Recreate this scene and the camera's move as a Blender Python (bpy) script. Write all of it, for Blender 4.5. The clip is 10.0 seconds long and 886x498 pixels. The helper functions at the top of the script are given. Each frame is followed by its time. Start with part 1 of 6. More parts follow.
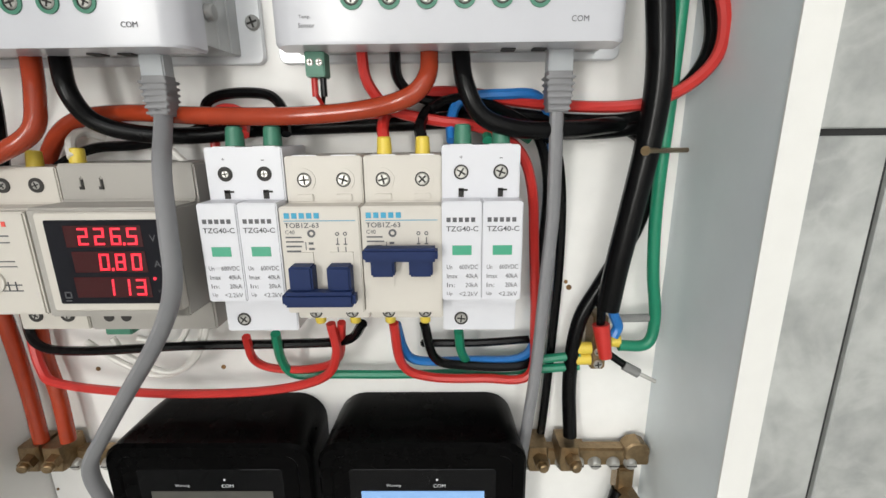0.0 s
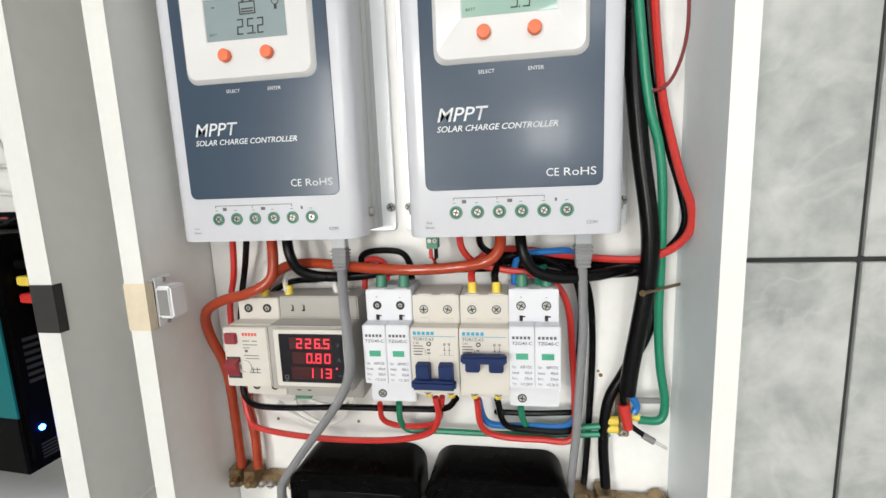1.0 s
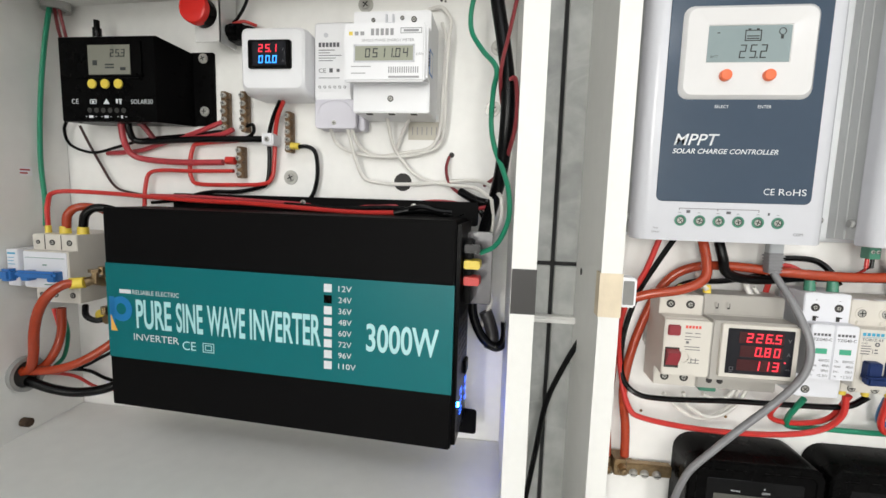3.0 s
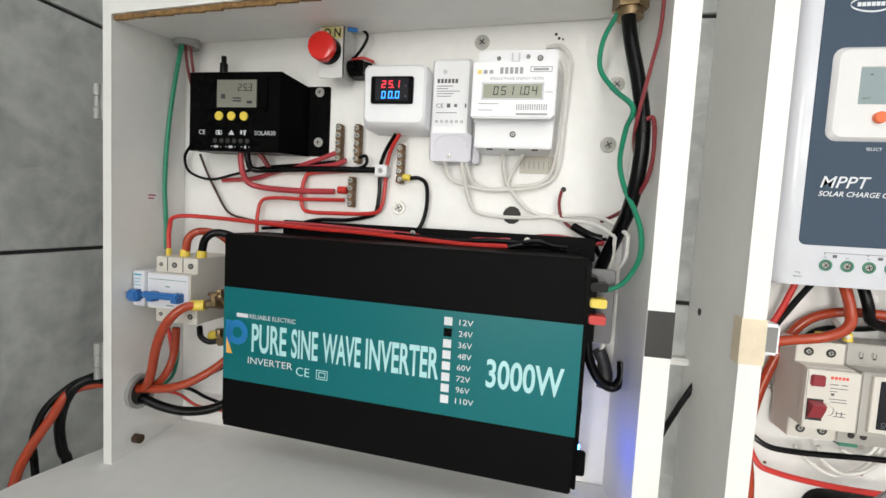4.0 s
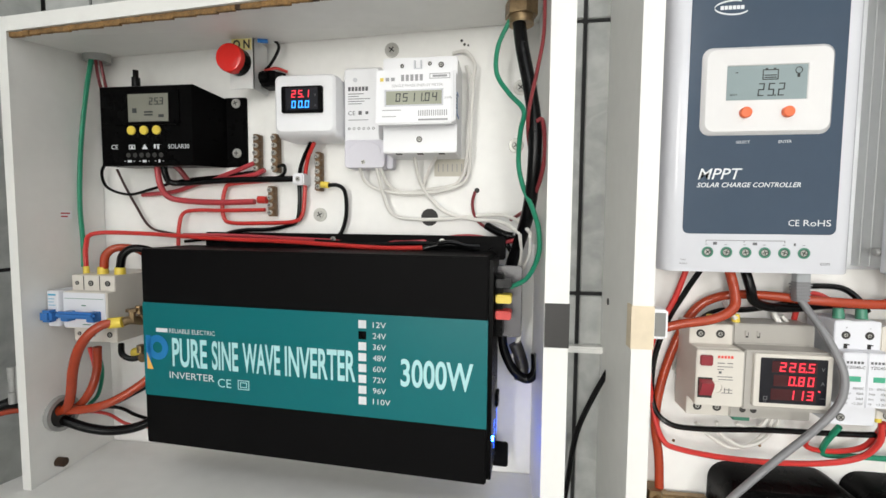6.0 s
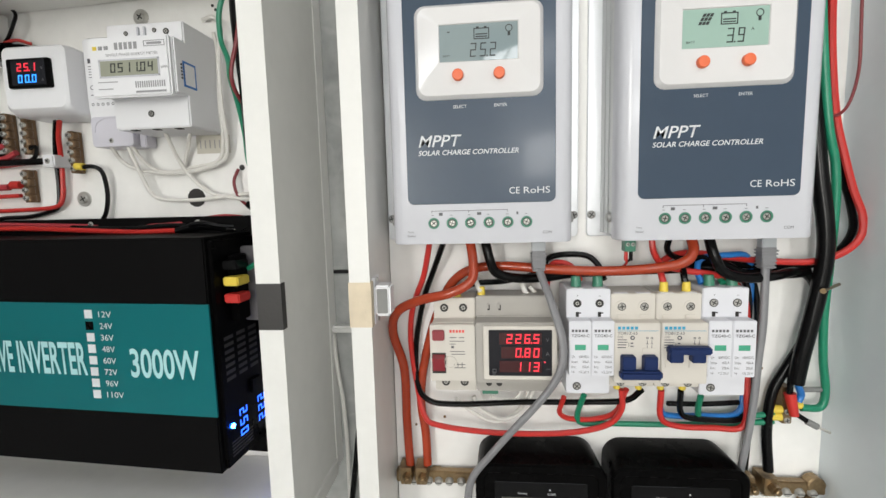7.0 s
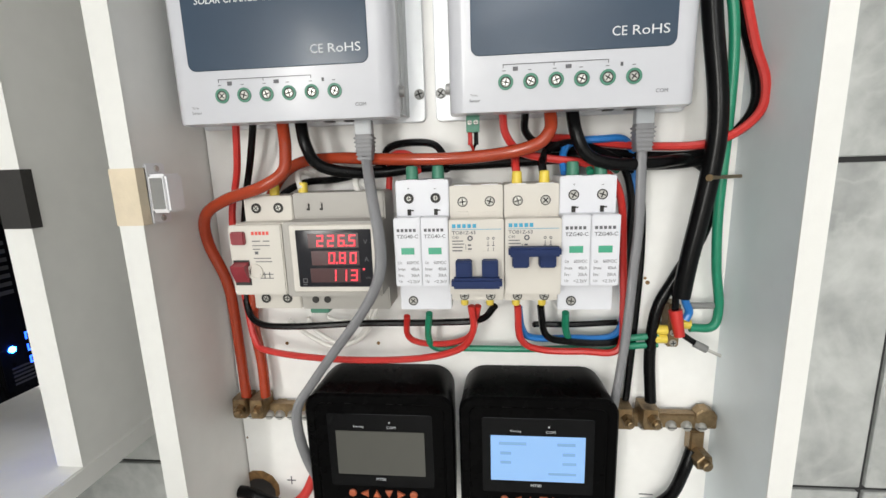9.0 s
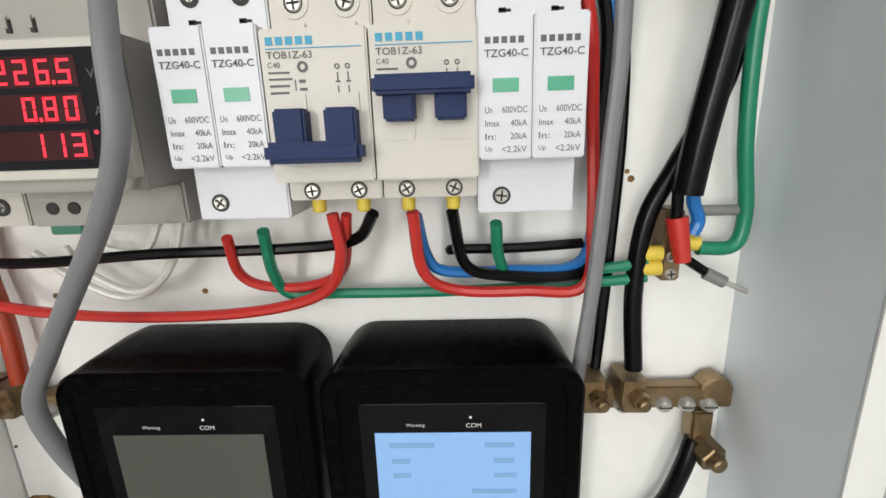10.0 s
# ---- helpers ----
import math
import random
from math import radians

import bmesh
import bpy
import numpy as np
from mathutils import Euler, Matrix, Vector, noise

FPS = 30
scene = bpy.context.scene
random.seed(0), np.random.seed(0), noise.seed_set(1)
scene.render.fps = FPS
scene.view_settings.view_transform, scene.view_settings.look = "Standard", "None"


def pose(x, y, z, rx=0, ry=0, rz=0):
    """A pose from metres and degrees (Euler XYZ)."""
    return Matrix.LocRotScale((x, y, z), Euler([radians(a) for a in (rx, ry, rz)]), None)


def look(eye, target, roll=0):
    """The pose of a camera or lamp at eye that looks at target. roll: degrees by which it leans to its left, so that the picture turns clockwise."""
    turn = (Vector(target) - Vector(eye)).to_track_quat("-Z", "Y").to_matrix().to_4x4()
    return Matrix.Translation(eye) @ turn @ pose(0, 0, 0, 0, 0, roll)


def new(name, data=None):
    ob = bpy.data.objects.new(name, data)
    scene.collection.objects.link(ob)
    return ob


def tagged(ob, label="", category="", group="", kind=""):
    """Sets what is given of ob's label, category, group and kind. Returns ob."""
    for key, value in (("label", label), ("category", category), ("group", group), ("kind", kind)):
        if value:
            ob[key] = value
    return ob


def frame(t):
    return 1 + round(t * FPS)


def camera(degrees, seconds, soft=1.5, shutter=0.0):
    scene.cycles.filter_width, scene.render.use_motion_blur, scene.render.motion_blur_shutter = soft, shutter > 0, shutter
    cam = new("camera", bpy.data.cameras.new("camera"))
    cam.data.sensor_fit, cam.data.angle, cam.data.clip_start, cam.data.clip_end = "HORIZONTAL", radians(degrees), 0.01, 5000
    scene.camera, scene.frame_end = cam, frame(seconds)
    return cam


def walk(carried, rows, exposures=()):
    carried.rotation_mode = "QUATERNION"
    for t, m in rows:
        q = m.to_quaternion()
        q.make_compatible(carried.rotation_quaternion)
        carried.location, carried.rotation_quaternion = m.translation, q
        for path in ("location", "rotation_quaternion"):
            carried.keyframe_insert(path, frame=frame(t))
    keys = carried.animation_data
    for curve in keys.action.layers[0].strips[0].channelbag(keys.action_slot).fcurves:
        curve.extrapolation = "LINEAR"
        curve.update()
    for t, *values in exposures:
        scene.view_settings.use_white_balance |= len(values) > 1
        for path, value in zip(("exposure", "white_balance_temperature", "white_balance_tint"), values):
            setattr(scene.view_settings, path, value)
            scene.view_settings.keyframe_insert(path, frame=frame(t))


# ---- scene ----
cam = camera(90.3, 10.0)
PATH = [
    (0, (0.102, -0.246, 1.45), (0.077, 1.69, 0.948), -0.6),
    (0.5, (0.099, -0.295, 1.49), (0.019, 1.664, 1.097), -1.7),
    (1, (0.102, -0.357, 1.525), (-0.206, 1.595, 1.221), -2.3),
    (1.5, (0.107, -0.405, 1.546), (-0.394, 1.513, 1.281), -2.8),
    (2, (0.032, -0.415, 1.531), (-0.57, 1.471, 1.247), -1.9),
    (2.5, (-0.117, -0.43, 1.526), (-0.504, 1.519, 1.298), 0.6),
    (3, (-0.267, -0.442, 1.515), (-0.511, 1.53, 1.288), 1.7),
    (3.2, (-0.31, -0.452, 1.528), (-0.591, 1.513, 1.286), 3.5),
    (4.3, (-0.353, -0.455, 1.524), (-0.741, 1.503, 1.405), 2.6),
    (4.5, (-0.349, -0.459, 1.531), (-0.73, 1.5, 1.403), 2.2),
    (5, (-0.33, -0.46, 1.529), (-0.632, 1.512, 1.397), 1.7),
    (5.2, (-0.324, -0.459, 1.53), (-0.61, 1.516, 1.398), 1.6),
    (6.3, (-0.241, -0.447, 1.528), (-0.51, 1.531, 1.394), -0.4),
    (6.5, (-0.191, -0.436, 1.538), (-0.467, 1.538, 1.376), -1.4),
    (7, (-0.077, -0.411, 1.521), (-0.26, 1.569, 1.305), -1.5),
    (7.5, (-0.017, -0.386, 1.504), (-0.183, 1.589, 1.235), -1.5),
    (8, (0.009, -0.372, 1.489), (-0.183, 1.596, 1.187), -1.3),
    (8.5, (0.034, -0.357, 1.478), (-0.143, 1.608, 1.152), -1.8),
    (9, (0.052, -0.336, 1.457), (-0.148, 1.616, 1.069), -1.8),
    (9.5, (0.08, -0.286, 1.416), (-0.102, 1.659, 0.985), -1.6),
    (10, (0.091, -0.21, 1.384), (0.024, 1.728, 0.892), -1.8),
]
STOPS = [(0, -0.88), (0.5, -0.79), (1, -0.70), (2, -0.78), (3, -0.65), (5, -0.55), (6.5, -0.66), (7, -0.86), (8, -0.91), (9, -0.80), (9.5, -0.92), (10, -0.94)]
walk(cam, [(t, look(eye, target, roll)) for t, eye, target, roll in PATH], STOPS)

# ---- world, lights, exposure ----
world = bpy.data.worlds.new("daylight")
world.use_nodes = True
scene.world = world
sky = world.node_tree.nodes.new("ShaderNodeTexSky")
sky.sky_type, sky.sun_disc = "NISHITA", False
sky.sun_elevation, sky.sun_rotation = radians(50), radians(200)
world.node_tree.links.new(sky.outputs[0], world.node_tree.nodes["Background"].inputs[0])
world.node_tree.nodes["Background"].inputs[1].default_value = 0.1


def area(name, eye, target, sx, sy, watts, colour):
    lamp = bpy.data.lights.new(name, "AREA")
    lamp.shape, lamp.size, lamp.size_y, lamp.energy, lamp.color = "RECTANGLE", sx, sy, watts, colour
    ob = new(name, lamp)
    ob.matrix_basis = look(eye, target)
    return ob


area("window_light", (0.37, -2.97, 1.83), (0.30, 0, 1.70), 0.28, 0.28, 12, (1.0, 0.99, 0.97))
# Unseen side window, assumed from the lit left-facing boards and set to brighten them.
area("side_window_light", (-0.835, -2.36, 1.60), (0.3, -2.36, 1.55), 0.90, 1.05, 108, (1.0, 0.985, 0.94))
# Unseen strip lamp, added so that the displays reflect something like roof light.
area("roof_reflection_light", (0.42, -2.97, 2.55), (0.25, 0, 1.6), 0.92, 0.20, 13, (1.0, 1.0, 1.0)).matrix_basis @= pose(0, 0, 0, 0, 0, 14)
area("skylight_light", (-0.1, -1.45, 2.93), (-0.1, -1.45, 0), 2.0, 0.8, 15, (0.97, 0.99, 1.0))


# ---- materials ----
def mat(name, colour, rough=0.5, metal=0.0, vary=0.08, scale=6.0, fine=120.0, bump=0.05, coat=0.0, emit=None, power=0.0, spec=0.5, island=0.0):
    m = bpy.data.materials.new(name)
    m.use_nodes = True
    n, l = m.node_tree.nodes, m.node_tree.links
    b = n["Principled BSDF"]
    b.inputs["Roughness"].default_value, b.inputs["Metallic"].default_value = rough, metal
    b.inputs["Coat Weight"].default_value, b.inputs["Specular IOR Level"].default_value = coat, spec
    b.inputs["Coat Roughness"].default_value = 0.08
    c = (*colour, 1)
    b.inputs["Base Color"].default_value = c
    if emit:
        b.inputs["Emission Color"].default_value, b.inputs["Emission Strength"].default_value = (*emit, 1), power
    if vary or bump:
        tc = n.new("ShaderNodeTexCoord")
    if vary:
        big, small = n.new("ShaderNodeTexNoise"), n.new("ShaderNodeTexNoise")
        big.inputs["Scale"].default_value, big.inputs["Detail"].default_value = scale, 4
        small.inputs["Scale"].default_value, small.inputs["Detail"].default_value = fine, 3
        both = n.new("ShaderNodeMix")
        both.inputs[0].default_value = 0.35
        l.new(tc.outputs["Object"], big.inputs["Vector"]), l.new(tc.outputs["Object"], small.inputs["Vector"])
        l.new(big.outputs[0], both.inputs[2]), l.new(small.outputs[0], both.inputs[3])
        ramp = n.new("ShaderNodeValToRGB")
        ramp.color_ramp.elements[0].position, ramp.color_ramp.elements[1].position = 0.3, 0.7
        ramp.color_ramp.elements[0].color = (*[a * (1 - vary) for a in colour], 1)
        ramp.color_ramp.elements[1].color = (*[min(1, a * (1 + vary)) for a in colour], 1)
        l.new(both.outputs[0], ramp.inputs[0]), l.new(ramp.outputs[0], b.inputs["Base Color"])
        span = n.new("ShaderNodeMapRange")
        span.inputs[3].default_value, span.inputs[4].default_value = max(0, rough - 0.07), min(1, rough + 0.07)
        l.new(both.outputs[0], span.inputs[0]), l.new(span.outputs[0], b.inputs["Roughness"])
    if bump:
        grain, bp = n.new("ShaderNodeTexNoise"), n.new("ShaderNodeBump")
        grain.inputs["Scale"].default_value = fine * 4
        bp.inputs["Strength"].default_value, bp.inputs["Distance"].default_value = bump, 0.001
        l.new(tc.outputs["Object"], grain.inputs["Vector"]), l.new(grain.outputs[0], bp.inputs["Height"])
        l.new(bp.outputs[0], b.inputs["Normal"])
    return m


def tile_material():
    m = mat("grey_tile", (0.36, 0.37, 0.36), 0.45, vary=0, bump=0.03)
    n, l = m.node_tree.nodes, m.node_tree.links
    b = n["Principled BSDF"]
    tc, info = n.new("ShaderNodeTexCoord"), n.new("ShaderNodeObjectInfo")
    add = n.new("ShaderNodeVectorMath")
    mul = n.new("ShaderNodeMath")
    mul.operation, mul.inputs[1].default_value = "MULTIPLY", 37.0
    l.new(info.outputs["Random"], mul.inputs[0])
    l.new(tc.outputs["Object"], add.inputs[0]), l.new(mul.outputs[0], add.inputs[1])
    cloud, mottle = n.new("ShaderNodeTexNoise"), n.new("ShaderNodeTexNoise")
    cloud.inputs["Scale"].default_value, cloud.inputs["Detail"].default_value, cloud.inputs["Distortion"].default_value = 7, 8, 0.6
    mottle.inputs["Scale"].default_value, mottle.inputs["Detail"].default_value = 45, 6
    l.new(add.outputs[0], cloud.inputs["Vector"]), l.new(add.outputs[0], mottle.inputs["Vector"])
    mix = n.new("ShaderNodeMix")
    mix.inputs[0].default_value = 0.4
    l.new(cloud.outputs[0], mix.inputs[2]), l.new(mottle.outputs[0], mix.inputs[3])
    ramp = n.new("ShaderNodeValToRGB")
    e = ramp.color_ramp.elements
    e[0].position, e[1].position = 0.37, 0.64
    e[0].color, e[1].color = (0.295, 0.304, 0.296, 1), (0.525, 0.537, 0.52, 1)
    vein, off, width, lift, tint = n.new("ShaderNodeTexNoise"), n.new("ShaderNodeMath"), n.new("ShaderNodeMath"), n.new("ShaderNodeMapRange"), n.new("ShaderNodeMix")
    vein.inputs["Scale"].default_value, vein.inputs["Detail"].default_value, vein.inputs["Distortion"].default_value = 11, 6, 1.4
    off.operation, off.inputs[1].default_value, width.operation = "SUBTRACT", 0.5, "ABSOLUTE"
    lift.inputs[1].default_value, lift.inputs[2].default_value, lift.inputs[3].default_value, lift.inputs[4].default_value = 0.0, 0.06, 0.22, 0.0
    tint.data_type, tint.inputs[7].default_value = "RGBA", (0.62, 0.63, 0.61, 1)
    l.new(add.outputs[0], vein.inputs["Vector"]), l.new(vein.outputs[0], off.inputs[0]), l.new(off.outputs[0], width.inputs[0]), l.new(width.outputs[0], lift.inputs[0])
    l.new(mix.outputs[0], ramp.inputs[0]), l.new(ramp.outputs[0], tint.inputs[6]), l.new(lift.outputs[0], tint.inputs[0])
    l.new(tint.outputs[2], b.inputs["Base Color"])
    return m


M_tile = tile_material()
M_grout = mat("dark_grout", (0.03, 0.03, 0.03), 0.9, bump=0.2)
M_wall = mat("plaster", (0.76, 0.76, 0.74), 0.85, bump=0.1)
# Tone of the unseen east wall, chosen for how much light it bounces.
M_bouncewall = mat("bounce_wall_grey", (0.36, 0.36, 0.355), 0.75, bump=0.1)
M_floor = mat("floor_screed", (0.32, 0.32, 0.31), 0.7, bump=0.1)
M_board = mat("white_melamine", (0.79, 0.785, 0.76), 0.42, vary=0.055, scale=5, fine=60, bump=0.04)
# Melamine board with the bluish sky light on it put into the colour.
M_skyboard = mat("sky_tinted_melamine", (0.72, 0.775, 0.80), 0.42, vary=0.04, scale=5, fine=60, bump=0.04)
M_panel = mat("white_back_panel", (0.89, 0.88, 0.855), 0.45, vary=0.05, scale=8, fine=90, bump=0.04)
M_edge = mat("white_edge_band", (0.78, 0.775, 0.75), 0.4, vary=0.03, scale=12, fine=150, bump=0.05)
M_chip = mat("raw_chipboard", (0.24, 0.135, 0.05), 0.9, vary=0.65, scale=130, fine=700, bump=0.6)
M_chipdark = mat("dark_chipboard", (0.045, 0.024, 0.012), 0.9, vary=0.5, scale=200, bump=0.6)
M_umber = mat("dark_brown_pvc", (0.045, 0.014, 0.013), 0.35, vary=0.1, scale=60, bump=0.03)
M_rose = mat("dull_red_pvc", (0.42, 0.045, 0.055), 0.32, vary=0.08, scale=60, bump=0.03)
M_tape = mat("black_tape", (0.025, 0.023, 0.022), 0.4, bump=0.1)
M_tan = mat("tan_masking_tape", (0.70, 0.60, 0.45), 0.7, vary=0.1, scale=40, bump=0.2)
M_abs = mat("light_grey_plastic", (0.595, 0.60, 0.64), 0.22, vary=0.02, bump=0.02)
M_sink = mat("grey_painted_aluminium", (0.46, 0.47, 0.47), 0.4, metal=0.15, vary=0.04, bump=0.05)
M_zinc = mat("white_metal_flange", (0.80, 0.815, 0.84), 0.30, metal=0.3, vary=0.04, bump=0.02)
M_slate = mat("slate_blue_panel", (0.040, 0.064, 0.100), 0.23, spec=0.36, vary=0.03, bump=0.01, coat=0.08)
M_bezel = mat("pale_grey_bezel", (0.70, 0.69, 0.69), 0.12, vary=0.01, bump=0)
M_lcd = mat("lcd_glass", (0.25, 0.31, 0.32), 0.03, vary=0.03, bump=0)
M_lcdgreen = mat("lcd_glass_green", (0.30, 0.43, 0.37), 0.03, vary=0.03, bump=0, emit=(0.30, 0.55, 0.45), power=0.15)
M_ink = mat("lcd_segment_ink", (0.02, 0.024, 0.024), 0.4, vary=0, bump=0)
M_copper = mat("dull_orange_key", (0.42, 0.10, 0.04), 0.45, vary=0.05, bump=0.02)
M_orange = mat("orange_rubber", (0.80, 0.16, 0.06), 0.45, vary=0.03, bump=0.02)
M_print = mat("white_print", (0.66, 0.68, 0.70), 0.5, vary=0, bump=0)
M_greyprint = mat("grey_print", (0.10, 0.10, 0.11), 0.5, vary=0, bump=0)
M_softprint = mat("pale_grey_print", (0.30, 0.30, 0.31), 0.5, vary=0, bump=0)
M_cyanprint = mat("cyan_print", (0.04, 0.33, 0.52), 0.5, vary=0, bump=0)
M_redprint = mat("red_print", (0.75, 0.08, 0.06), 0.5, vary=0, bump=0)
M_clamp = mat("green_terminal", (0.05, 0.20, 0.13), 0.4, vary=0.05, bump=0.03)
M_steel = mat("screw_steel", (0.50, 0.49, 0.46), 0.3, metal=0.6, vary=0.12, scale=300, bump=0.05)
M_brass = mat("aged_brass", (0.27, 0.190, 0.105), 0.3, metal=0.85, vary=0.35, scale=90, fine=400, bump=0.3)
M_strip = mat("brown_brass", (0.16, 0.10, 0.055), 0.4, metal=0.65, vary=0.35, scale=90, fine=400, bump=0.3)
# Dark colour painted as the shade inside wells, slots and holes; also black print.
M_shadeink = mat("recess_shade_and_ink", (0.03, 0.028, 0.026), 0.7, vary=0, bump=0)
M_spd = mat("white_thermoplastic", (0.69, 0.695, 0.735), 0.36, vary=0.015, bump=0.02)
M_mcb = mat("cream_thermoplastic", (0.62, 0.585, 0.53), 0.40, vary=0.02, bump=0.02)
M_meter = mat("warm_grey_thermoplastic", (0.39, 0.37, 0.34), 0.42, vary=0.02, bump=0.03)
M_toggle = mat("navy_toggle", (0.008, 0.022, 0.090), 0.5, spec=0.25, vary=0.04, bump=0.02)
M_window = mat("green_indicator", (0.06, 0.36, 0.22), 0.3, vary=0, bump=0)
M_rocker = mat("maroon_button", (0.25, 0.025, 0.035), 0.35, vary=0.05, bump=0.02)
M_smoke = mat("smoked_display_glass", (0.012, 0.012, 0.016), 0.08, spec=0.3, vary=0, bump=0)
# Field behind the digits; a faint red glow is added to it by emission.
M_ghost = mat("faint_glow_led_field", (0.03, 0.003, 0.004), 0.25, vary=0, bump=0, emit=(0.30, 0.0, 0.015), power=0.09)
M_led = mat("red_led", (0.6, 0.02, 0.04), 0.3, vary=0, bump=0, emit=(1.0, 0.04, 0.07), power=1.7)
M_lamp = mat("blue_status_lamp", (0.02, 0.05, 0.6), 0.3, vary=0, bump=0, emit=(0.006, 0.09, 1.0), power=420.0)
M_ledblue = mat("blue_led", (0.05, 0.1, 0.6), 0.3, vary=0, bump=0, emit=(0.03, 0.16, 1.0), power=5.0)
M_ledsky = mat("light_blue_led", (0.05, 0.3, 0.6), 0.3, vary=0, bump=0, emit=(0.03, 0.33, 1.0), power=2.6)
M_black = mat("black_plastic", (0.0020, 0.0019, 0.0020), 0.28, spec=0.05, vary=0.1, bump=0.05)
M_blackmetal = mat("black_powder_coat", (0.0036, 0.0034, 0.0036), 0.5, spec=0.05, vary=0.12, scale=20, fine=400, bump=0.25)
M_gloss = mat("black_glass", (0.003, 0.003, 0.0035), 0.05, spec=0.2, vary=0, bump=0)
M_screen = mat("blue_lit_screen", (0.25, 0.4, 0.6), 0.1, vary=0, bump=0, emit=(0.15, 0.38, 0.90), power=0.62)
M_dimscreen = mat("unlit_screen", (0.085, 0.084, 0.074), 0.1, vary=0.02, bump=0)
M_teal = mat("teal_label", (0.002, 0.130, 0.142), 0.35, spec=0.25, vary=0.03, bump=0.01)
M_paleprint = mat("pale_teal_print", (0.40, 0.68, 0.70), 0.4, vary=0, bump=0)
M_white = mat("white_plastic", (0.80, 0.80, 0.82), 0.3, vary=0.015, bump=0.02)
M_yellow = mat("yellow_plastic", (0.74, 0.56, 0.07), 0.4, vary=0.04, bump=0.02)
M_redlens = mat("red_push_button", (0.65, 0.02, 0.015), 0.15, vary=0.03, bump=0)
M_alu = mat("aluminium_bracket", (0.70, 0.70, 0.69), 0.35, metal=0.35, vary=0.06, bump=0.05)
M_galv = mat("galvanised_grey", (0.34, 0.34, 0.33), 0.45, metal=0.3, vary=0.15, scale=80, bump=0.15)
M_greyrub = mat("grey_rubber", (0.22, 0.22, 0.215), 0.6, vary=0.1, bump=0.1)
M_clear = mat("clear_plug", (0.40, 0.42, 0.44), 0.3, vary=0.02, bump=0)
M_brown = mat("brown_red_pvc", (0.36, 0.046, 0.016), 0.18, vary=0.08, scale=60, bump=0.03)
M_red = mat("red_pvc", (0.54, 0.030, 0.024), 0.36, vary=0.06, scale=60, bump=0.03)
M_darkred = mat("dark_red_pvc", (0.20, 0.025, 0.03), 0.35, vary=0.1, scale=60, bump=0.03)
M_blackpvc = mat("black_pvc", (0.0030, 0.0030, 0.0033), 0.25, spec=0.2, vary=0.1, scale=60, bump=0.05)
M_green = mat("green_pvc", (0.012, 0.22, 0.12), 0.35, vary=0.06, scale=60, bump=0.03)
M_blue = mat("blue_pvc", (0.02, 0.17, 0.50), 0.32, vary=0.06, scale=60, bump=0.03)
M_whitepvc = mat("white_pvc", (0.74, 0.72, 0.68), 0.4, vary=0.04, scale=60, bump=0.03)
M_greypvc = mat("grey_pvc", (0.23, 0.23, 0.24), 0.45, vary=0.05, scale=60, bump=0.03)


# ---- mesh helpers ----
def block(x0, x1, y0, y1, z0, z1, bevel=0.0, seg=2):
    bm = bmesh.new()
    bmesh.ops.create_cube(bm, size=1)
    for v in bm.verts:
        v.co = ((x0 + x1) / 2 + v.co.x * (x1 - x0), (y0 + y1) / 2 + v.co.y * (y1 - y0), (z0 + z1) / 2 + v.co.z * (z1 - z0))
    if bevel:
        bmesh.ops.bevel(bm, geom=list(bm.edges), offset=bevel, segments=seg, affect="EDGES")
    return bm


def loft(rings, cap=True):
    """Closed rings of equally many points, joined one to the next."""
    bm = bmesh.new()
    rows = [[bm.verts.new(p) for p in ring] for ring in rings]
    for a, b in zip(rows, rows[1:]):
        for i in range(len(a)):
            bm.faces.new((a[i - 1], a[i], b[i], b[i - 1]))
    if cap:
        bm.faces.new(rows[0][::-1])
        bm.faces.new(rows[-1])
    bmesh.ops.recalc_face_normals(bm, faces=bm.faces)
    return bm


def rrect(x0, x1, z0, z1, r, y, n=4):
    out = []
    for cx, cz, a0 in ((x1 - r, z1 - r, 0), (x0 + r, z1 - r, 90), (x0 + r, z0 + r, 180), (x1 - r, z0 + r, 270)):
        for k in range(n + 1):
            a = radians(a0 + 90 * k / n)
            out.append((cx + r * math.cos(a), y, cz + r * math.sin(a)))
    return out


def slab(x0, x1, z0, z1, r, yb, yf, soft=0.0006, n=4):
    """A plate with rounded corners that faces -y."""
    s = min(soft, (x1 - x0) / 4, (z1 - z0) / 4)
    return loft([rrect(x0, x1, z0, z1, r, yb, n), rrect(x0, x1, z0, z1, r, yf + s, n), rrect(x0 + s, x1 - s, z0 + s, z1 - s, max(r - s, 1e-4), yf, n)])


def rod(p0, p1, r, n=14, r1=None, soft=0.0):
    p0, p1 = Vector(p0), Vector(p1)
    d = (p1 - p0).normalized()
    u = d.orthogonal().normalized()
    w = d.cross(u)
    r1 = r if r1 is None else r1

    def ring(p, rr):
        return [p + rr * (u * math.cos(a) + w * math.sin(a)) for a in (2 * math.pi * k / n for k in range(n))]
    rings = [ring(p0, r), ring(p1 - d * soft, r1)]
    if soft:
        rings.append(ring(p1, max(r1 - soft, 1e-4)))
    return loft(rings)


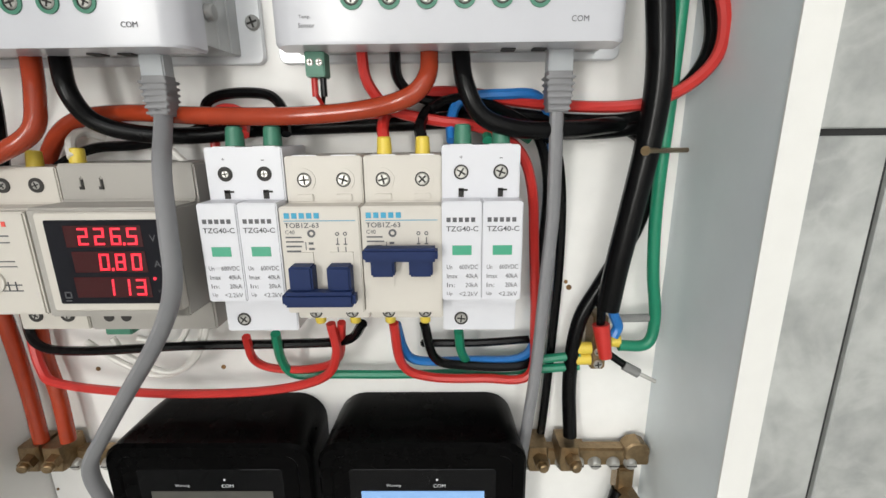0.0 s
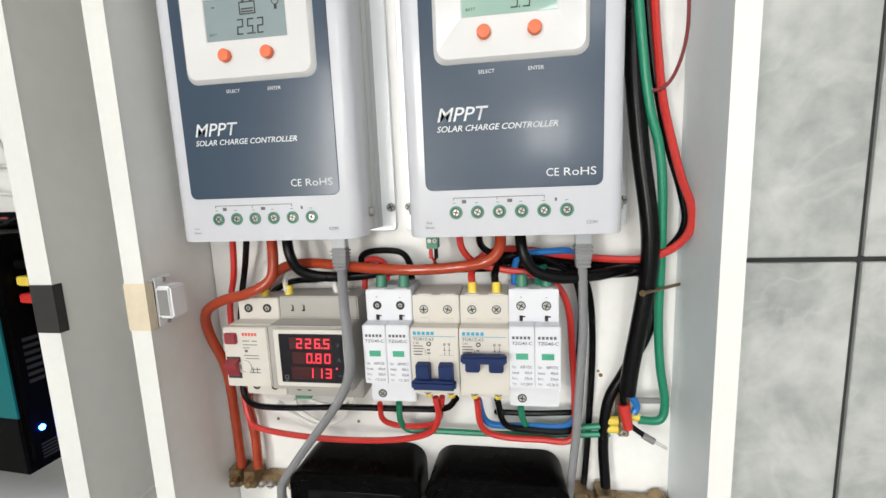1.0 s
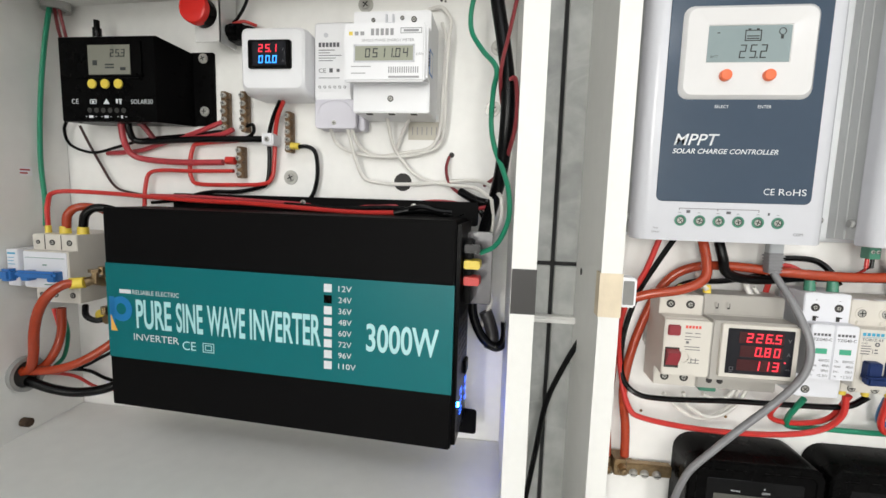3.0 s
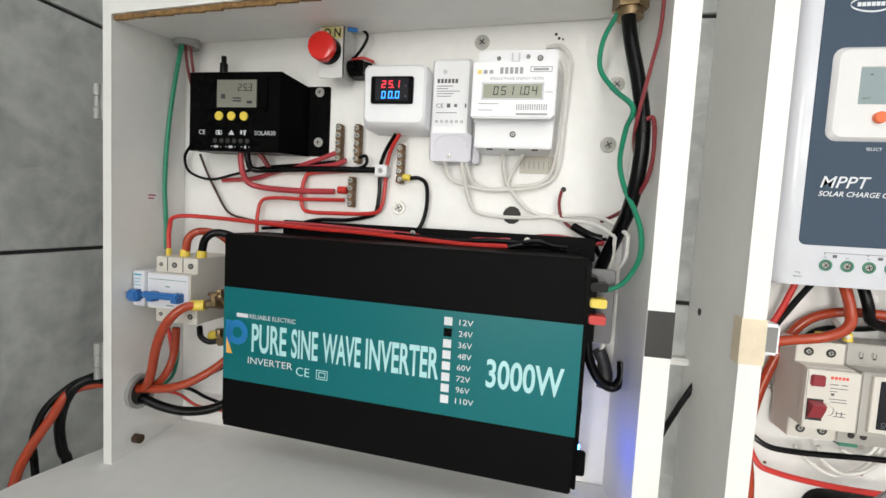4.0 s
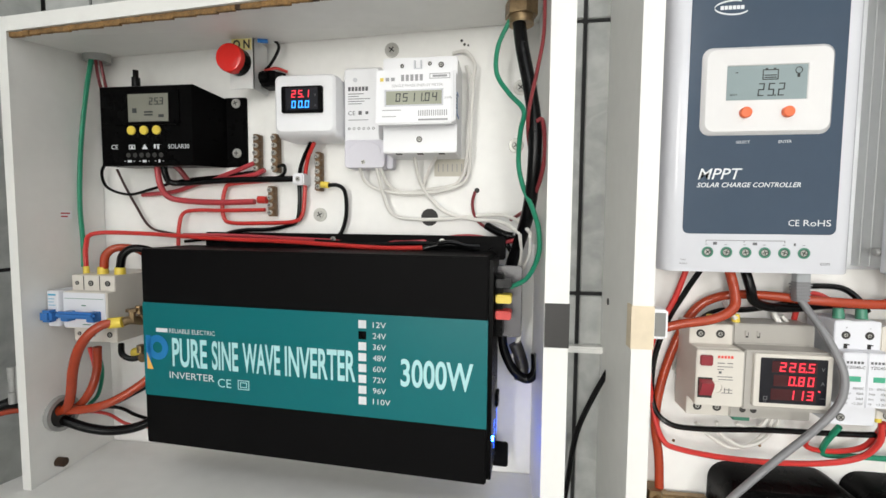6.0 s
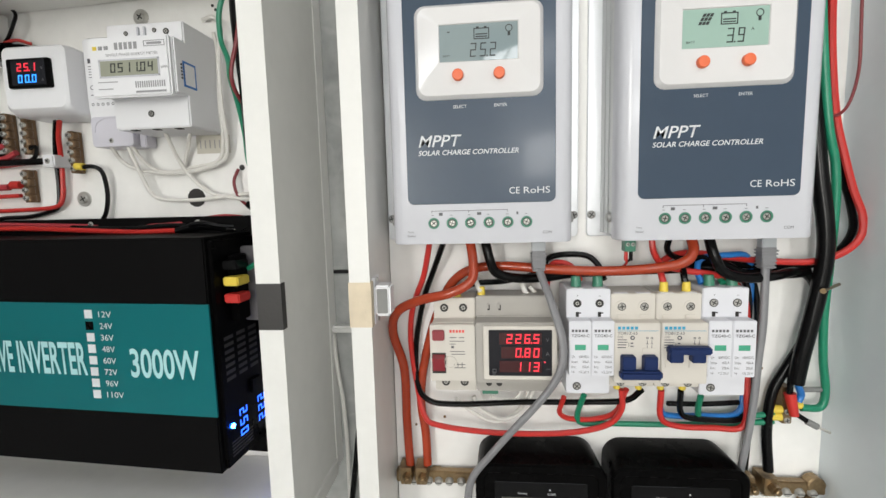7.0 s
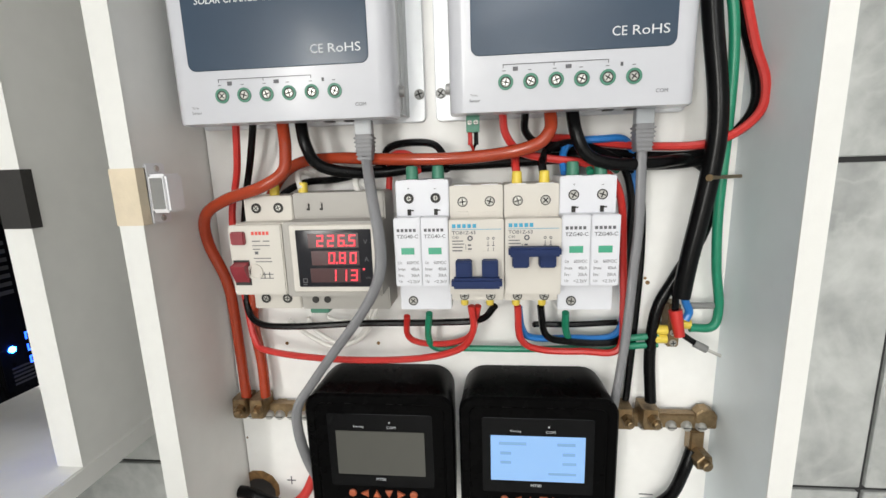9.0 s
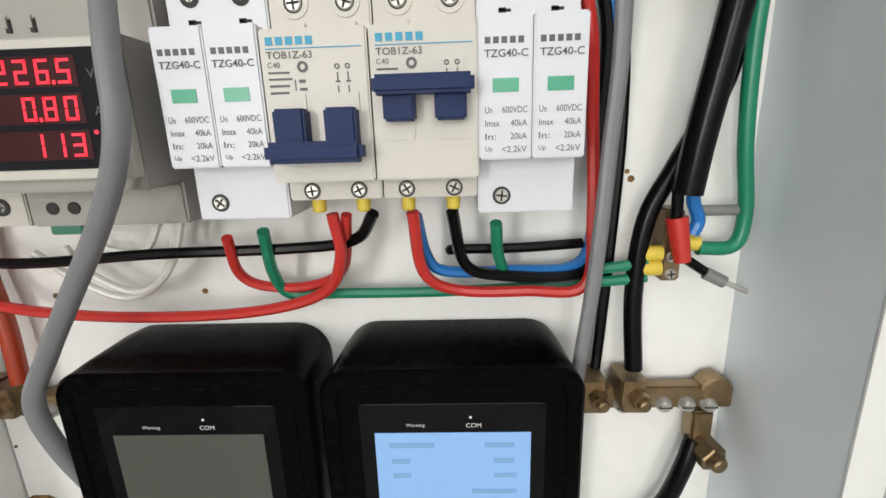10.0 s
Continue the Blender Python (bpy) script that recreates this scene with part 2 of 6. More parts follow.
def ringtube(p0, p1, r0, r1, n=16):
    """A short pipe: outer radius r1, inner r0."""
    p0, p1 = Vector(p0), Vector(p1)
    d = (p1 - p0).normalized()
    u = d.orthogonal().normalized()
    w = d.cross(u)

    def ring(p, rr):
        return [p + rr * (u * math.cos(a) + w * math.sin(a)) for a in (2 * math.pi * k / n for k in range(n))]
    bm = loft([ring(p0, r1), ring(p1, r1), ring(p1, r0), ring(p0, r0), ring(p0, r1)], cap=False)
    bmesh.ops.remove_doubles(bm, verts=bm.verts, dist=1e-6)
    return bm


def merge(*bms):
    out = bmesh.new()
    for b in bms:
        me = bpy.data.meshes.new("tmp")
        b.to_mesh(me)
        b.free()
        out.from_mesh(me)
        bpy.data.meshes.remove(me)
    return out


def spline(points, steps=6):
    p = [Vector(a) for a in points]
    p = [p[0] * 2 - p[1]] + p + [p[-1] * 2 - p[-2]]
    out = []
    for a, b, c, d in zip(p, p[1:], p[2:], p[3:]):
        for k in range(steps):
            t = k / steps
            out.append(0.5 * (2 * b + (c - a) * t + (2 * a - 5 * b + 4 * c - d) * t * t + (3 * b - a - 3 * c + d) * t ** 3))
    out.append(p[-2])
    return out


def tube(points, r, n=10, steps=6, flat=1.0):
    path = spline(points, steps)
    rings, u = [], None
    for i, q in enumerate(path):
        d = (path[min(i + 1, len(path) - 1)] - path[max(i - 1, 0)]).normalized()
        u = d.orthogonal().normalized() if u is None else (u - d * u.dot(d)).normalized()
        w = d.cross(u)
        rings.append([q + r * (u * math.cos(a) + flat * w * math.sin(a)) for a in (2 * math.pi * k / n for k in range(n))])
    return loft(rings)


def finish(name, bm, material):
    me = bpy.data.meshes.new(name)
    bm.to_mesh(me)
    bm.free()
    me.materials.append(material)
    me.shade_smooth()
    me.set_sharp_from_angle(angle=radians(32))
    return new(name, me)


BACK = {}


def thing(name, label, category, loc=(0, 0, 0), group="", m=None):
    """An Empty at the base of a thing. Without m its parts are given in world places; with m in the thing's own."""
    ob = new(name)
    ob.empty_display_size = 0.02
    ob.matrix_basis = m if m is not None else Matrix.Translation(loc)
    BACK[ob.name] = Matrix() if m is not None else Matrix.Translation(loc).inverted()
    return tagged(ob, label, category, group)


def part(name, bm, material, parent, label=""):
    ob = finish(name, bm, material)
    ob.parent = parent
    ob.matrix_parent_inverse = BACK.get(parent.name, Matrix())
    return tagged(ob, label)


def solid(name, bm, material, label, category, group="", kind=""):
    return tagged(finish(name, bm, material), label, category, group, kind)


def text(string, x, z, y, h, material, parent, width=0.0, shear=0.0, turn=None, name="lettering", bold=0.0):
    """Letters that face -y, with their lower left corner at x, z; turn: a further pose."""
    cu = bpy.data.curves.new("letters", "FONT")
    cu.body, cu.shear, cu.resolution_u, cu.offset = string, shear, 3 if h < 0.02 else 6, bold
    ob = bpy.data.objects.new("letters", cu)
    me = bpy.data.meshes.new_from_object(ob)
    bpy.data.objects.remove(ob)
    co = np.zeros(len(me.vertices) * 3)
    me.vertices.foreach_get("co", co)
    co = co.reshape(-1, 3)
    lo, hi = co.min(0), co.max(0)
    s = h / (hi[1] - lo[1])
    sx = width / (hi[0] - lo[0]) if width else s
    out = np.stack([x + (co[:, 0] - lo[0]) * sx, np.full(len(co), y), z + (co[:, 1] - lo[1]) * s], 1)
    me.vertices.foreach_set("co", out.ravel())
    if turn is not None:
        me.transform(turn)
    me.materials.append(material)
    me.name = name
    ob = new(name, me)
    ob.parent = parent
    ob.matrix_parent_inverse = BACK.get(parent.name, Matrix())
    return ob


def bars(rows, y, material, parent, name="print_bar"):
    """Plain printed bars, each a part: rows of x0, x1, z0, z1."""
    for a, b, c, d in rows:
        part(name, block(a, b, y, y + 0.0002, c, d), material, parent)


SEG = {"0": "abcdef", "1": "bc", "2": "abged", "3": "abgcd", "4": "fgbc", "5": "afgcd", "6": "afgedc", "7": "abc", "8": "abcdefg", "9": "abcdfg"}


def digit_mesh(ch, x, z, y, h, w, lean=0.08, dot=False, t=None):
    t = t or h * 0.16
    m = h / 2
    spans = {"a": (0, w, h - t, h), "d": (0, w, 0, t), "g": (0, w, m - t / 2, m + t / 2), "f": (0, t, m, h), "b": (w - t, w, m, h), "e": (0, t, 0, m), "c": (w - t, w, 0, m)}
    bits = [block(a + t * 0.15, b - t * 0.15, y, y + 0.0003, c + t * 0.15, d - t * 0.15) for a, b, c, d in (spans[s] for s in SEG[ch])]
    if dot:
        bits.append(block(w + t * 0.5, w + t * 1.3, y, y + 0.0003, 0, t))
    bm = merge(*bits)
    for v in bm.verts:
        v.co.x += x + v.co.z * lean
        v.co.z += z
    return bm


def digits(string, x, z, y, h, w, pitch, material, parent, turn=None, t=None):
    """Segment digits one by one, the last of them ending at x."""
    chars = []
    for ch in string:
        if ch == ".":
            chars[-1] = (chars[-1][0], True)
        else:
            chars.append((ch, False))
    for i, (ch, dot) in enumerate(chars):
        bm = digit_mesh(ch, x - pitch * (len(chars) - i), z, y, h, w, dot=dot, t=t)
        if turn is not None:
            bm.transform(turn)
        part("digit", bm, material, parent)


def screw(x, y, z, r, parent, material=None, deep=0.0008, name="screw", angle=None):
    """A cross-head screw that faces -y."""
    head = part(name, rod((x, y + deep, z), (x, y, z), r, 14, soft=r * 0.2), material or M_steel, parent)
    a = radians(random.uniform(0, 90)) if angle is None else angle
    bits = []
    for k in (0, 90):
        b = block(-r * 0.72, r * 0.72, y - 0.0002, y + 0.0002, -r * 0.13, r * 0.13)
        b.transform(Matrix.Translation((x, 0, z)) @ Matrix.Rotation(a + radians(k), 4, "Y"))
        bits.append(b)
    slot = part("slot", merge(*bits), M_shadeink, parent)
    slot.parent, slot.matrix_parent_inverse = head, Matrix()
    return head


def cable(name, points, r, material, label, flat=1.0):
    cat = "cable" if r > 0.003 else "wire"
    return solid(name, tube(points, r, 12 if r > 0.003 else 8, flat=flat), material, label, cat)


# ---- the room ----
WALL = 0.040
X0, X1, Y0, H = -0.86, 1.25, -3.0, 2.9
wall_north = tagged(new("wall_north"), "grey tiled wall with dark joints behind the cabinets", "wall", kind="structure")
part("backing", block(X0 - 0.003, X1, WALL + 0.004, WALL + 0.15, 0, H), M_grout, wall_north)
solid("wall_conduit", block(-0.240, -0.170, 0.026, WALL - 0.0005, 1.3865, 1.3935, 0.002), M_edge, "pale plastic conduit on the tiles between the cabinets", "conduit")
solid("floor", block(X0, X1, Y0, WALL + 0.15, -0.1, 0), M_floor, "grey screed floor", "floor", kind="structure")
# Unseen east wall, added at a distance and tone that shape the bounced light.
solid("wall_east", block(X1, X1 + 0.15, Y0 - 0.15, WALL + 0.15, 0, H), M_bouncewall, "unseen grey side wall that sets the bounced light", "wall", kind="structure")
wall_west = tagged(new("wall_west"), "grey tiled side wall with dark joints beside the cabinet", "wall", kind="structure")
TILED = -1.45
part("backing", block(X0 - 0.15, X0 - 0.004, TILED, WALL + 0.15, 0, H), M_grout, wall_west)
# Unseen plaster with an opening, added for the assumed side window.
part("plaster", merge(*[block(X0 - 0.15, X0, a, b, c, d) for a, b, c, d in ((-1.68, TILED, 0, H), (Y0 - 0.15, -2.82, 0, H), (-2.82, -1.68, 0, 1.06), (-2.82, -1.68, 2.14, H))]), M_wall, wall_west)


def pierced(axis_boxes):
    return merge(*[block(*b) for b in axis_boxes])


# the unseen far wall with a window and a strip opening added for reflections
HOLES = [(0.21, 0.53, 1.67, 1.99), (-0.09, 0.93, 2.34, 2.76)]
xs = sorted({X0, X1, *[h[0] for h in HOLES], *[h[1] for h in HOLES]})
zs = sorted({0.0, H, *[h[2] for h in HOLES], *[h[3] for h in HOLES]})
solid("wall_south", pierced([(a, b, Y0 - 0.15, Y0, c, d) for a, b in zip(xs, xs[1:]) for c, d in zip(zs, zs[1:])
      if not any(h[0] < (a + b) / 2 < h[1] and h[2] < (c + d) / 2 < h[3] for h in HOLES)]),
      M_wall, "unseen plastered far wall with openings for the window lamps", "wall", kind="structure")
# Unseen bars, added to look like roof beams in the displays' reflection.
for x in (0.12, 0.46, 0.74):
    bar = block(-0.008, 0.008, -0.008, 0.008, -0.24, 0.24)
    bar.transform(pose(x, Y0 + 0.045, 2.55, 0, 28, 0))
    solid("reflection_bar", bar, M_edge, "unseen slanting bar added for the displays' reflection", "bar", "high window bars", "structure")
k0, k1, l0, l1 = -0.80, 0.95, -1.9, -1.0
solid("ceiling", pierced([(X0, k0, Y0, WALL + 0.15, H, H + 0.12), (k1, X1, Y0, WALL + 0.15, H, H + 0.12), (k0, k1, Y0, l0, H, H + 0.12), (k0, k1, l1, WALL + 0.15, H, H + 0.12)]),
      M_wall, "plain plastered ceiling with a long skylight", "ceiling", kind="structure")
for i in range(5):
    x = k0 + (k1 - k0) * (i + 0.5) / 5
    solid("skylight_bar", block(x - 0.02, x + 0.02, l0, l1, H + 0.06, H + 0.1), M_edge, "white bar across the skylight opening", "bar", "skylight bars", "structure")

# ---- left cabinet ----
LB = 0.020


def hexa(front, back):
    """Front and back: x0, x1, z0, z1 at a y each."""
    (fy, fx0, fx1, fz0, fz1), (by, bx0, bx1, bz0, bz1) = front, back
    return loft([[(fx0, fy, fz0), (fx1, fy, fz0), (fx1, fy, fz1), (fx0, fy, fz1)], [(bx0, by, bz0), (bx1, by, bz0), (bx1, by, bz1), (bx0, by, bz1)]])


FY = -0.085
cab = thing("wall_cabinet", "open white melamine wall cabinet holding a black inverter", "cabinet", (-0.51, 0.02, 1.25))
part("back_panel", block(-0.7675, -0.236, LB, WALL - 0.001, 1.24, 1.737), M_panel, cab)
part("side_panel", hexa((FY, -0.7660, -0.7570, 1.2525, 1.716), (LB - 0.001, -0.7745, -0.7655, 1.2525, 1.732)), M_board, cab)
part("edge_band", block(-0.7664, -0.7566, FY - 0.0008, FY, 1.2525, 1.716), M_edge, cab)
part("side_panel", hexa((FY, -0.2545, -0.2355, 1.2525, 1.742), (LB - 0.001, -0.2565, -0.2365, 1.2525, 1.748)), M_board, cab)
part("edge_band", block(-0.2548, -0.235, FY - 0.0008, FY, 1.2525, 1.742), M_edge, cab)


def tilted(y0, y1, lo0, lo1, hi0, hi1, back0=0.0, back1=0.0):
    """A board between the sides that climbs to the right: lower and upper edge at both ends."""
    xl, xr = -0.7565, -0.2550
    return loft([[(xl, y0, lo0), (xr, y0, lo1), (xr, y0, hi1), (xl, y0, hi0)], [(xl - 0.0085 * (y1 > 0), y1, lo0 + back0), (xr - 0.002 * (y1 > 0), y1, lo1 + back1), (xr - 0.002 * (y1 > 0), y1, hi1 + back1), (xl - 0.0085 * (y1 > 0), y1, hi0 + back0)]])


part("top_panel", tilted(FY + 0.003, LB - 0.001, 1.6985, 1.7265, 1.716, 1.744, 0.016, 0.004), M_board, cab)
part("edge_band", tilted(FY - 0.0008, FY + 0.003, 1.7025, 1.7305, 1.716, 1.744), M_edge, cab)
board = loft([[(-0.774, LB - 0.001, z), (-0.812, -0.13, z), (-0.826, -0.36, z), (-0.2345, -0.36, z), (-0.2345, LB - 0.001, z)] for z in (1.235, 1.2523)])
bmesh.ops.bevel(board, geom=list(board.edges), offset=0.001, segments=2, affect="EDGES")
part("bottom_board", board, M_board, cab)
random.seed(3)
chipped = part("chipped_edge", tilted(FY + 0.0022, FY + 0.0030, 1.6990, 1.7270, 1.7024, 1.7304), M_chip, cab, "chipped raw chipboard edge")
x = -0.7562
while x < -0.2560:
    dark = random.random() < 0.16
    w = min(random.uniform(0.002, 0.006) if dark else random.uniform(0.006, 0.022), -0.2555 - x)
    up = 0.0555 * (x + 0.7565)
    part("chip", block(x, x + w, FY + 0.0006 + random.uniform(0, 0.0009) + 0.0006 * dark, FY + 0.0042, 1.6980 + up - random.uniform(0, 0.0005), 1.7024 + up, 0.0003, 1), M_chipdark if dark else M_chip, chipped)
    x += w
part("black_tape", block(-0.2545, -0.2345, FY - 0.0014, FY + 0.006, 1.4235, 1.4605), M_tape, cab, "strip of black tape over the edge")
for x, z, h in ((-0.7790, 1.6210, 0.0175), (-0.7790, 1.3580, 0.0190)):
    hinge = part("hinge", merge(block(x, -0.7660, -0.0800, -0.0775, z - h, z + h, 0.0006)), M_galv, cab, "steel hinge leaf")
    for k in (-1, 0, 1):
        part("knuckle", rod((x, -0.0805, z + h * (0.67 * k - 0.32)), (x, -0.0805, z + h * (0.67 * k + 0.32)), 0.0036 if k else 0.0031, 14, soft=0.0004), M_galv, hinge)

# ---- right cabinet ----
RY = -0.076
cab2 = thing("wall_cabinet", "open white melamine wall cabinet holding two charge controllers", "cabinet", (0.03, 0.0, 1.02))
part("back_panel", block(-0.166, 0.2275, 0.0, 0.016, 1.02, 1.81), M_panel, cab2)
part("side_panel", block(-0.182, -0.167, RY, WALL - 0.001, 1.02, 1.81), M_board, cab2)
part("edge_band", block(-0.1828, -0.1662, RY - 0.0008, RY, 1.02, 1.81), M_edge, cab2)
part("side_panel", hexa((RY, 0.2255, 0.2385, 1.02, 1.81), (WALL - 0.001, 0.2285, 0.2415, 1.02, 1.81)), M_skyboard, cab2, "pale side board with bluish sky light put into its colour")
part("edge_band", block(0.2250, 0.2390, RY - 0.0008, RY, 1.02, 1.81), M_edge, cab2)
part("top_panel", block(-0.167, 0.2250, RY, WALL - 0.001, 1.81, 1.826), M_board, cab2)
part("bottom_panel", block(-0.167, 0.2250, RY, WALL - 0.001, 1.004, 1.02), M_board, cab2)
part("tan_tape", block(-0.1836, -0.1655, RY - 0.0014, RY + 0.012, 1.423, 1.459), M_tan, cab2, "strip of tan masking tape over the edge")
part("cable_hole", merge(rod((-0.1816, 0.0103, 1.4464), (-0.1826, 0.0103, 1.4464), 0.0036, 14)), M_shadeink, cab2, "small dark disc painted as a hole's shade in the side")

# ---- magnet catch, nail, holes and marks in the right cabinet ----
catch = thing("magnet_catch", "white plastic magnetic door catch screwed to the cabinet side", "catch", (-0.166, -0.06, 1.425))
part("body", merge(block(-0.1668, -0.1645, -0.070, -0.052, 1.4225, 1.4620, 0.0010), block(-0.1650, -0.1520, -0.0700, -0.0530, 1.4300, 1.4550, 0.0016)), M_white, catch)
part("magnet", slab(-0.1628, -0.1542, 1.4325, 1.4525, 0.0008, -0.0690, -0.0705, 0.0003), M_greyrub, catch, "dark grey magnet")
for z in (1.4585, 1.426):
    part("screw", rod((-0.1647, -0.0605, z), (-0.1635, -0.0605, z), 0.0021, 12, soft=0.0004), M_steel, catch)
solid("nail", merge(rod((0.2280, -0.008, 1.441), (0.192, -0.040, 1.442), 0.0013, 10), rod((0.1925, -0.0395, 1.442), (0.1915, -0.0405, 1.442), 0.0022, 10)), M_brass, "bent rusty nail in the cabinet side holding the cables", "nail")


def panel_mark(name, x, z, r, y, material, label):
    solid(name, rod((x, y + 0.001, z), (x, y - 0.0006, z), r, 12), material, label, "hole")


for x, z, r in ((0.1725, 1.3625, 0.0016), (0.1705, 1.366, 0.0011), (-0.0385, 1.3115, 0.0014), (-0.1175, 1.3105, 0.0014), (-0.164, 1.220, 0.0009), (-0.146, 1.302, 0.0012)):
    panel_mark("screw_hole", x, z, r, 0.0, M_chip, "small drilled hole in the white back panel")
panel_mark("cut_out", -0.158, 1.168, 0.019, 0.0, M_chip, "rough round cut-out in the white back panel")
panel_mark("cut_out_shade", -0.158, 1.164, 0.015, -0.0003, M_shadeink, "dark disc painted as the shade in the panel cut-out")
solid("pencil_cross", merge(block(-0.131, -0.123, -0.0004, 0.0002, 1.1777, 1.1785), block(-0.1274, -0.1266, -0.0004, 0.0002, 1.174, 1.182)), M_greyprint, "small pencil cross drawn on the panel", "mark")
solid("pencil_dash", merge(block(0.176, 0.187, -0.0004, 0.0002, 1.1788, 1.1795), block(0.177, 0.187, -0.0004, 0.0002, 1.1748, 1.1755)), M_greyprint, "two pencil dashes drawn on the panel", "mark")


# ---- charge controllers ----
def icon_frame(x0, x1, z0, z1, y, t):
    return merge(block(x0, x1, y, y + 0.0002, z0, z0 + t), block(x0, x1, y, y + 0.0002, z1 - t, z1), block(x0, x0 + t, y, y + 0.0002, z0, z1), block(x1 - t, x1, y, y + 0.0002, z0, z1))


def charge_controller(x, reading, lit):
    c = thing("charge_controller", "grey solar charge controller with slate-blue front and small display" + (", lit green" if lit else ""), "charge controller", group="solar charge controllers", m=pose(x, 0, 1.486))
    part("mounting_plate", slab(-0.0868, 0.0868, 0.0, 0.262, 0.004, -0.0005, -0.0035), M_zinc, c, "white metal mounting flange")
    prof = [(-0.0750, -0.0036), (-0.0744, -0.012), (-0.0738, -0.0125), (-0.0736, -0.022), (-0.0730, -0.0225), (-0.0728, -0.034), (0.0728, -0.034), (0.0730, -0.0225), (0.0736, -0.022), (0.0738, -0.0125), (0.0744, -0.012), (0.0750, -0.0036)]
    part("heat_sink", loft([[(a, b, 0.004) for a, b in prof], [(a, b, 0.258) for a, b in prof]]), M_sink, c)
    cov = [(0.0738, -0.0342), (0.0732, -0.043), (0.0715, -0.0485), (0.0682, -0.0515), (0.0635, -0.0525)]
    ring = [(-a, b) for a, b in cov] + [(a, b) for a, b in cov[::-1]]

    def lay(z, k):
        return [(a * k, -0.0342 + (b + 0.0342) * (0.985 if k < 1 else 1), z) for a, b in ring]
    part("front_cover", loft([lay(0.0, 0.985), lay(0.0012, 1), lay(0.2605, 1), lay(0.262, 0.985)]), M_abs, c)
    part("front_panel", slab(-0.0592, 0.0592, 0.0325, 0.2525, 0.005, -0.0520, -0.0531, 0.0004), M_slate, c, "slate-blue front panel")
    part("display_bezel", loft([rrect(-0.0497, 0.0497, 0.1143, 0.1857, 0.008, -0.0530), rrect(-0.0493, 0.0493, 0.1147, 0.1853, 0.008, -0.0540), rrect(-0.0468, 0.0468, 0.1172, 0.1828, 0.007, -0.0566),
         rrect(-0.0308, 0.0308, 0.1422, 0.1708, 0.0005, -0.0548), rrect(-0.0300, 0.0300, 0.1430, 0.1700, 0.0004, -0.0536)]), M_bezel, c, "pale bevelled display frame")
    part("display", block(-0.0302, 0.0302, -0.0541, -0.0537, 0.1428, 0.1702), M_lcdgreen if lit else M_lcd, c, "small green display" if lit else "small grey display")
    y = -0.0544
    digits(reading, 0.016, 0.1455, y, 0.0105, 0.0048, 0.0076, M_ink, c, t=0.0011)
    part("battery_sign", merge(icon_frame(-0.0035, 0.0085, 0.1585, 0.1668, y, 0.0007), block(-0.002, 0.007, y, y + 0.0002, 0.160, 0.1608), block(-0.002, 0.007, y, y + 0.0002, 0.1618, 0.1626),
         block(-0.0015, 0.0005, y, y + 0.0002, 0.1668, 0.1678), block(0.0045, 0.0065, y, y + 0.0002, 0.1668, 0.1678)), M_ink, c)
    part("lamp_sign", merge(ringtube((0.0235, y + 0.0002, 0.1655), (0.0235, y, 0.1655), 0.0022, 0.0028, 14), block(0.0225, 0.0245, y, y + 0.0002, 0.160, 0.1627)), M_ink, c)
    if lit:
        b = merge(*[block(-0.0195 + i * 0.0026, -0.0174 + i * 0.0026, y, y + 0.0002, 0.159 + j * 0.0028, 0.1613 + j * 0.0028) for i in range(3) for j in range(3)])
        for v in b.verts:
            v.co.x += (v.co.z - 0.159) * 0.5
        part("solar_sign", b, M_ink, c)
        text("BATT", -0.0275, 0.1462, y, 0.0018, M_ink, c)
        text("A", 0.0178, 0.1535, y, 0.0022, M_ink, c)
    else:
        part("small_sign", block(-0.0240, -0.0220, y, y + 0.0002, 0.1645, 0.1652), M_ink, c)
        text("BATT", -0.0275, 0.1462, y, 0.0016, M_ink, c)
    for bx in (-0.0162, 0.0157):
        b = part("button", loft([[(bx + r * math.cos(a), yy, 0.132 + r * math.sin(a)) for a in (2 * math.pi * k / 20 for k in range(20))] for r, yy in ((0.0044, -0.054), (0.0044, -0.0586), (0.0038, -0.0594), (0.0020, -0.0596))]), M_orange, c, "round orange button")
    text("SELECT", -0.0205, 0.1076, -0.0534, 0.0023, M_print, c)
    text("ENTER", 0.0118, 0.1076, -0.0534, 0.0023, M_print, c)
    text("MPPT", -0.0490, 0.0782, -0.0534, 0.0090, M_print, c, width=0.0345, shear=0.25, bold=0.006)
    text("SOLAR CHARGE CONTROLLER", -0.0495, 0.0715, -0.0534, 0.0040, M_print, c, width=0.080, shear=0.25, bold=0.012)
    text("CE", 0.0228, 0.0395, -0.0534, 0.0052, M_print, c, width=0.0082)
    text("RoHS", 0.0342, 0.0395, -0.0534, 0.0052, M_print, c, width=0.0205)
    arc = [(-0.0285 + 0.0135 * math.cos(q), 0.2175 + 0.0055 * math.sin(q) * (1 + 0.12 * math.cos(q))) for q in (radians(60 + 10 * k) for k in range(28))]
    part("maker_sign", merge(*[loft([[(p, -0.0535, q - 0.0006), (p, -0.0535, q + 0.0006), (p, -0.0532, q + 0.0006), (p, -0.0532, q - 0.0006)], [(r, -0.0535, s - 0.0006), (r, -0.0535, s + 0.0006), (r, -0.0532, s + 0.0006), (r, -0.0532, s - 0.0006)]]) for (p, q), (r, s) in zip(arc, arc[1:])]), M_print, c)
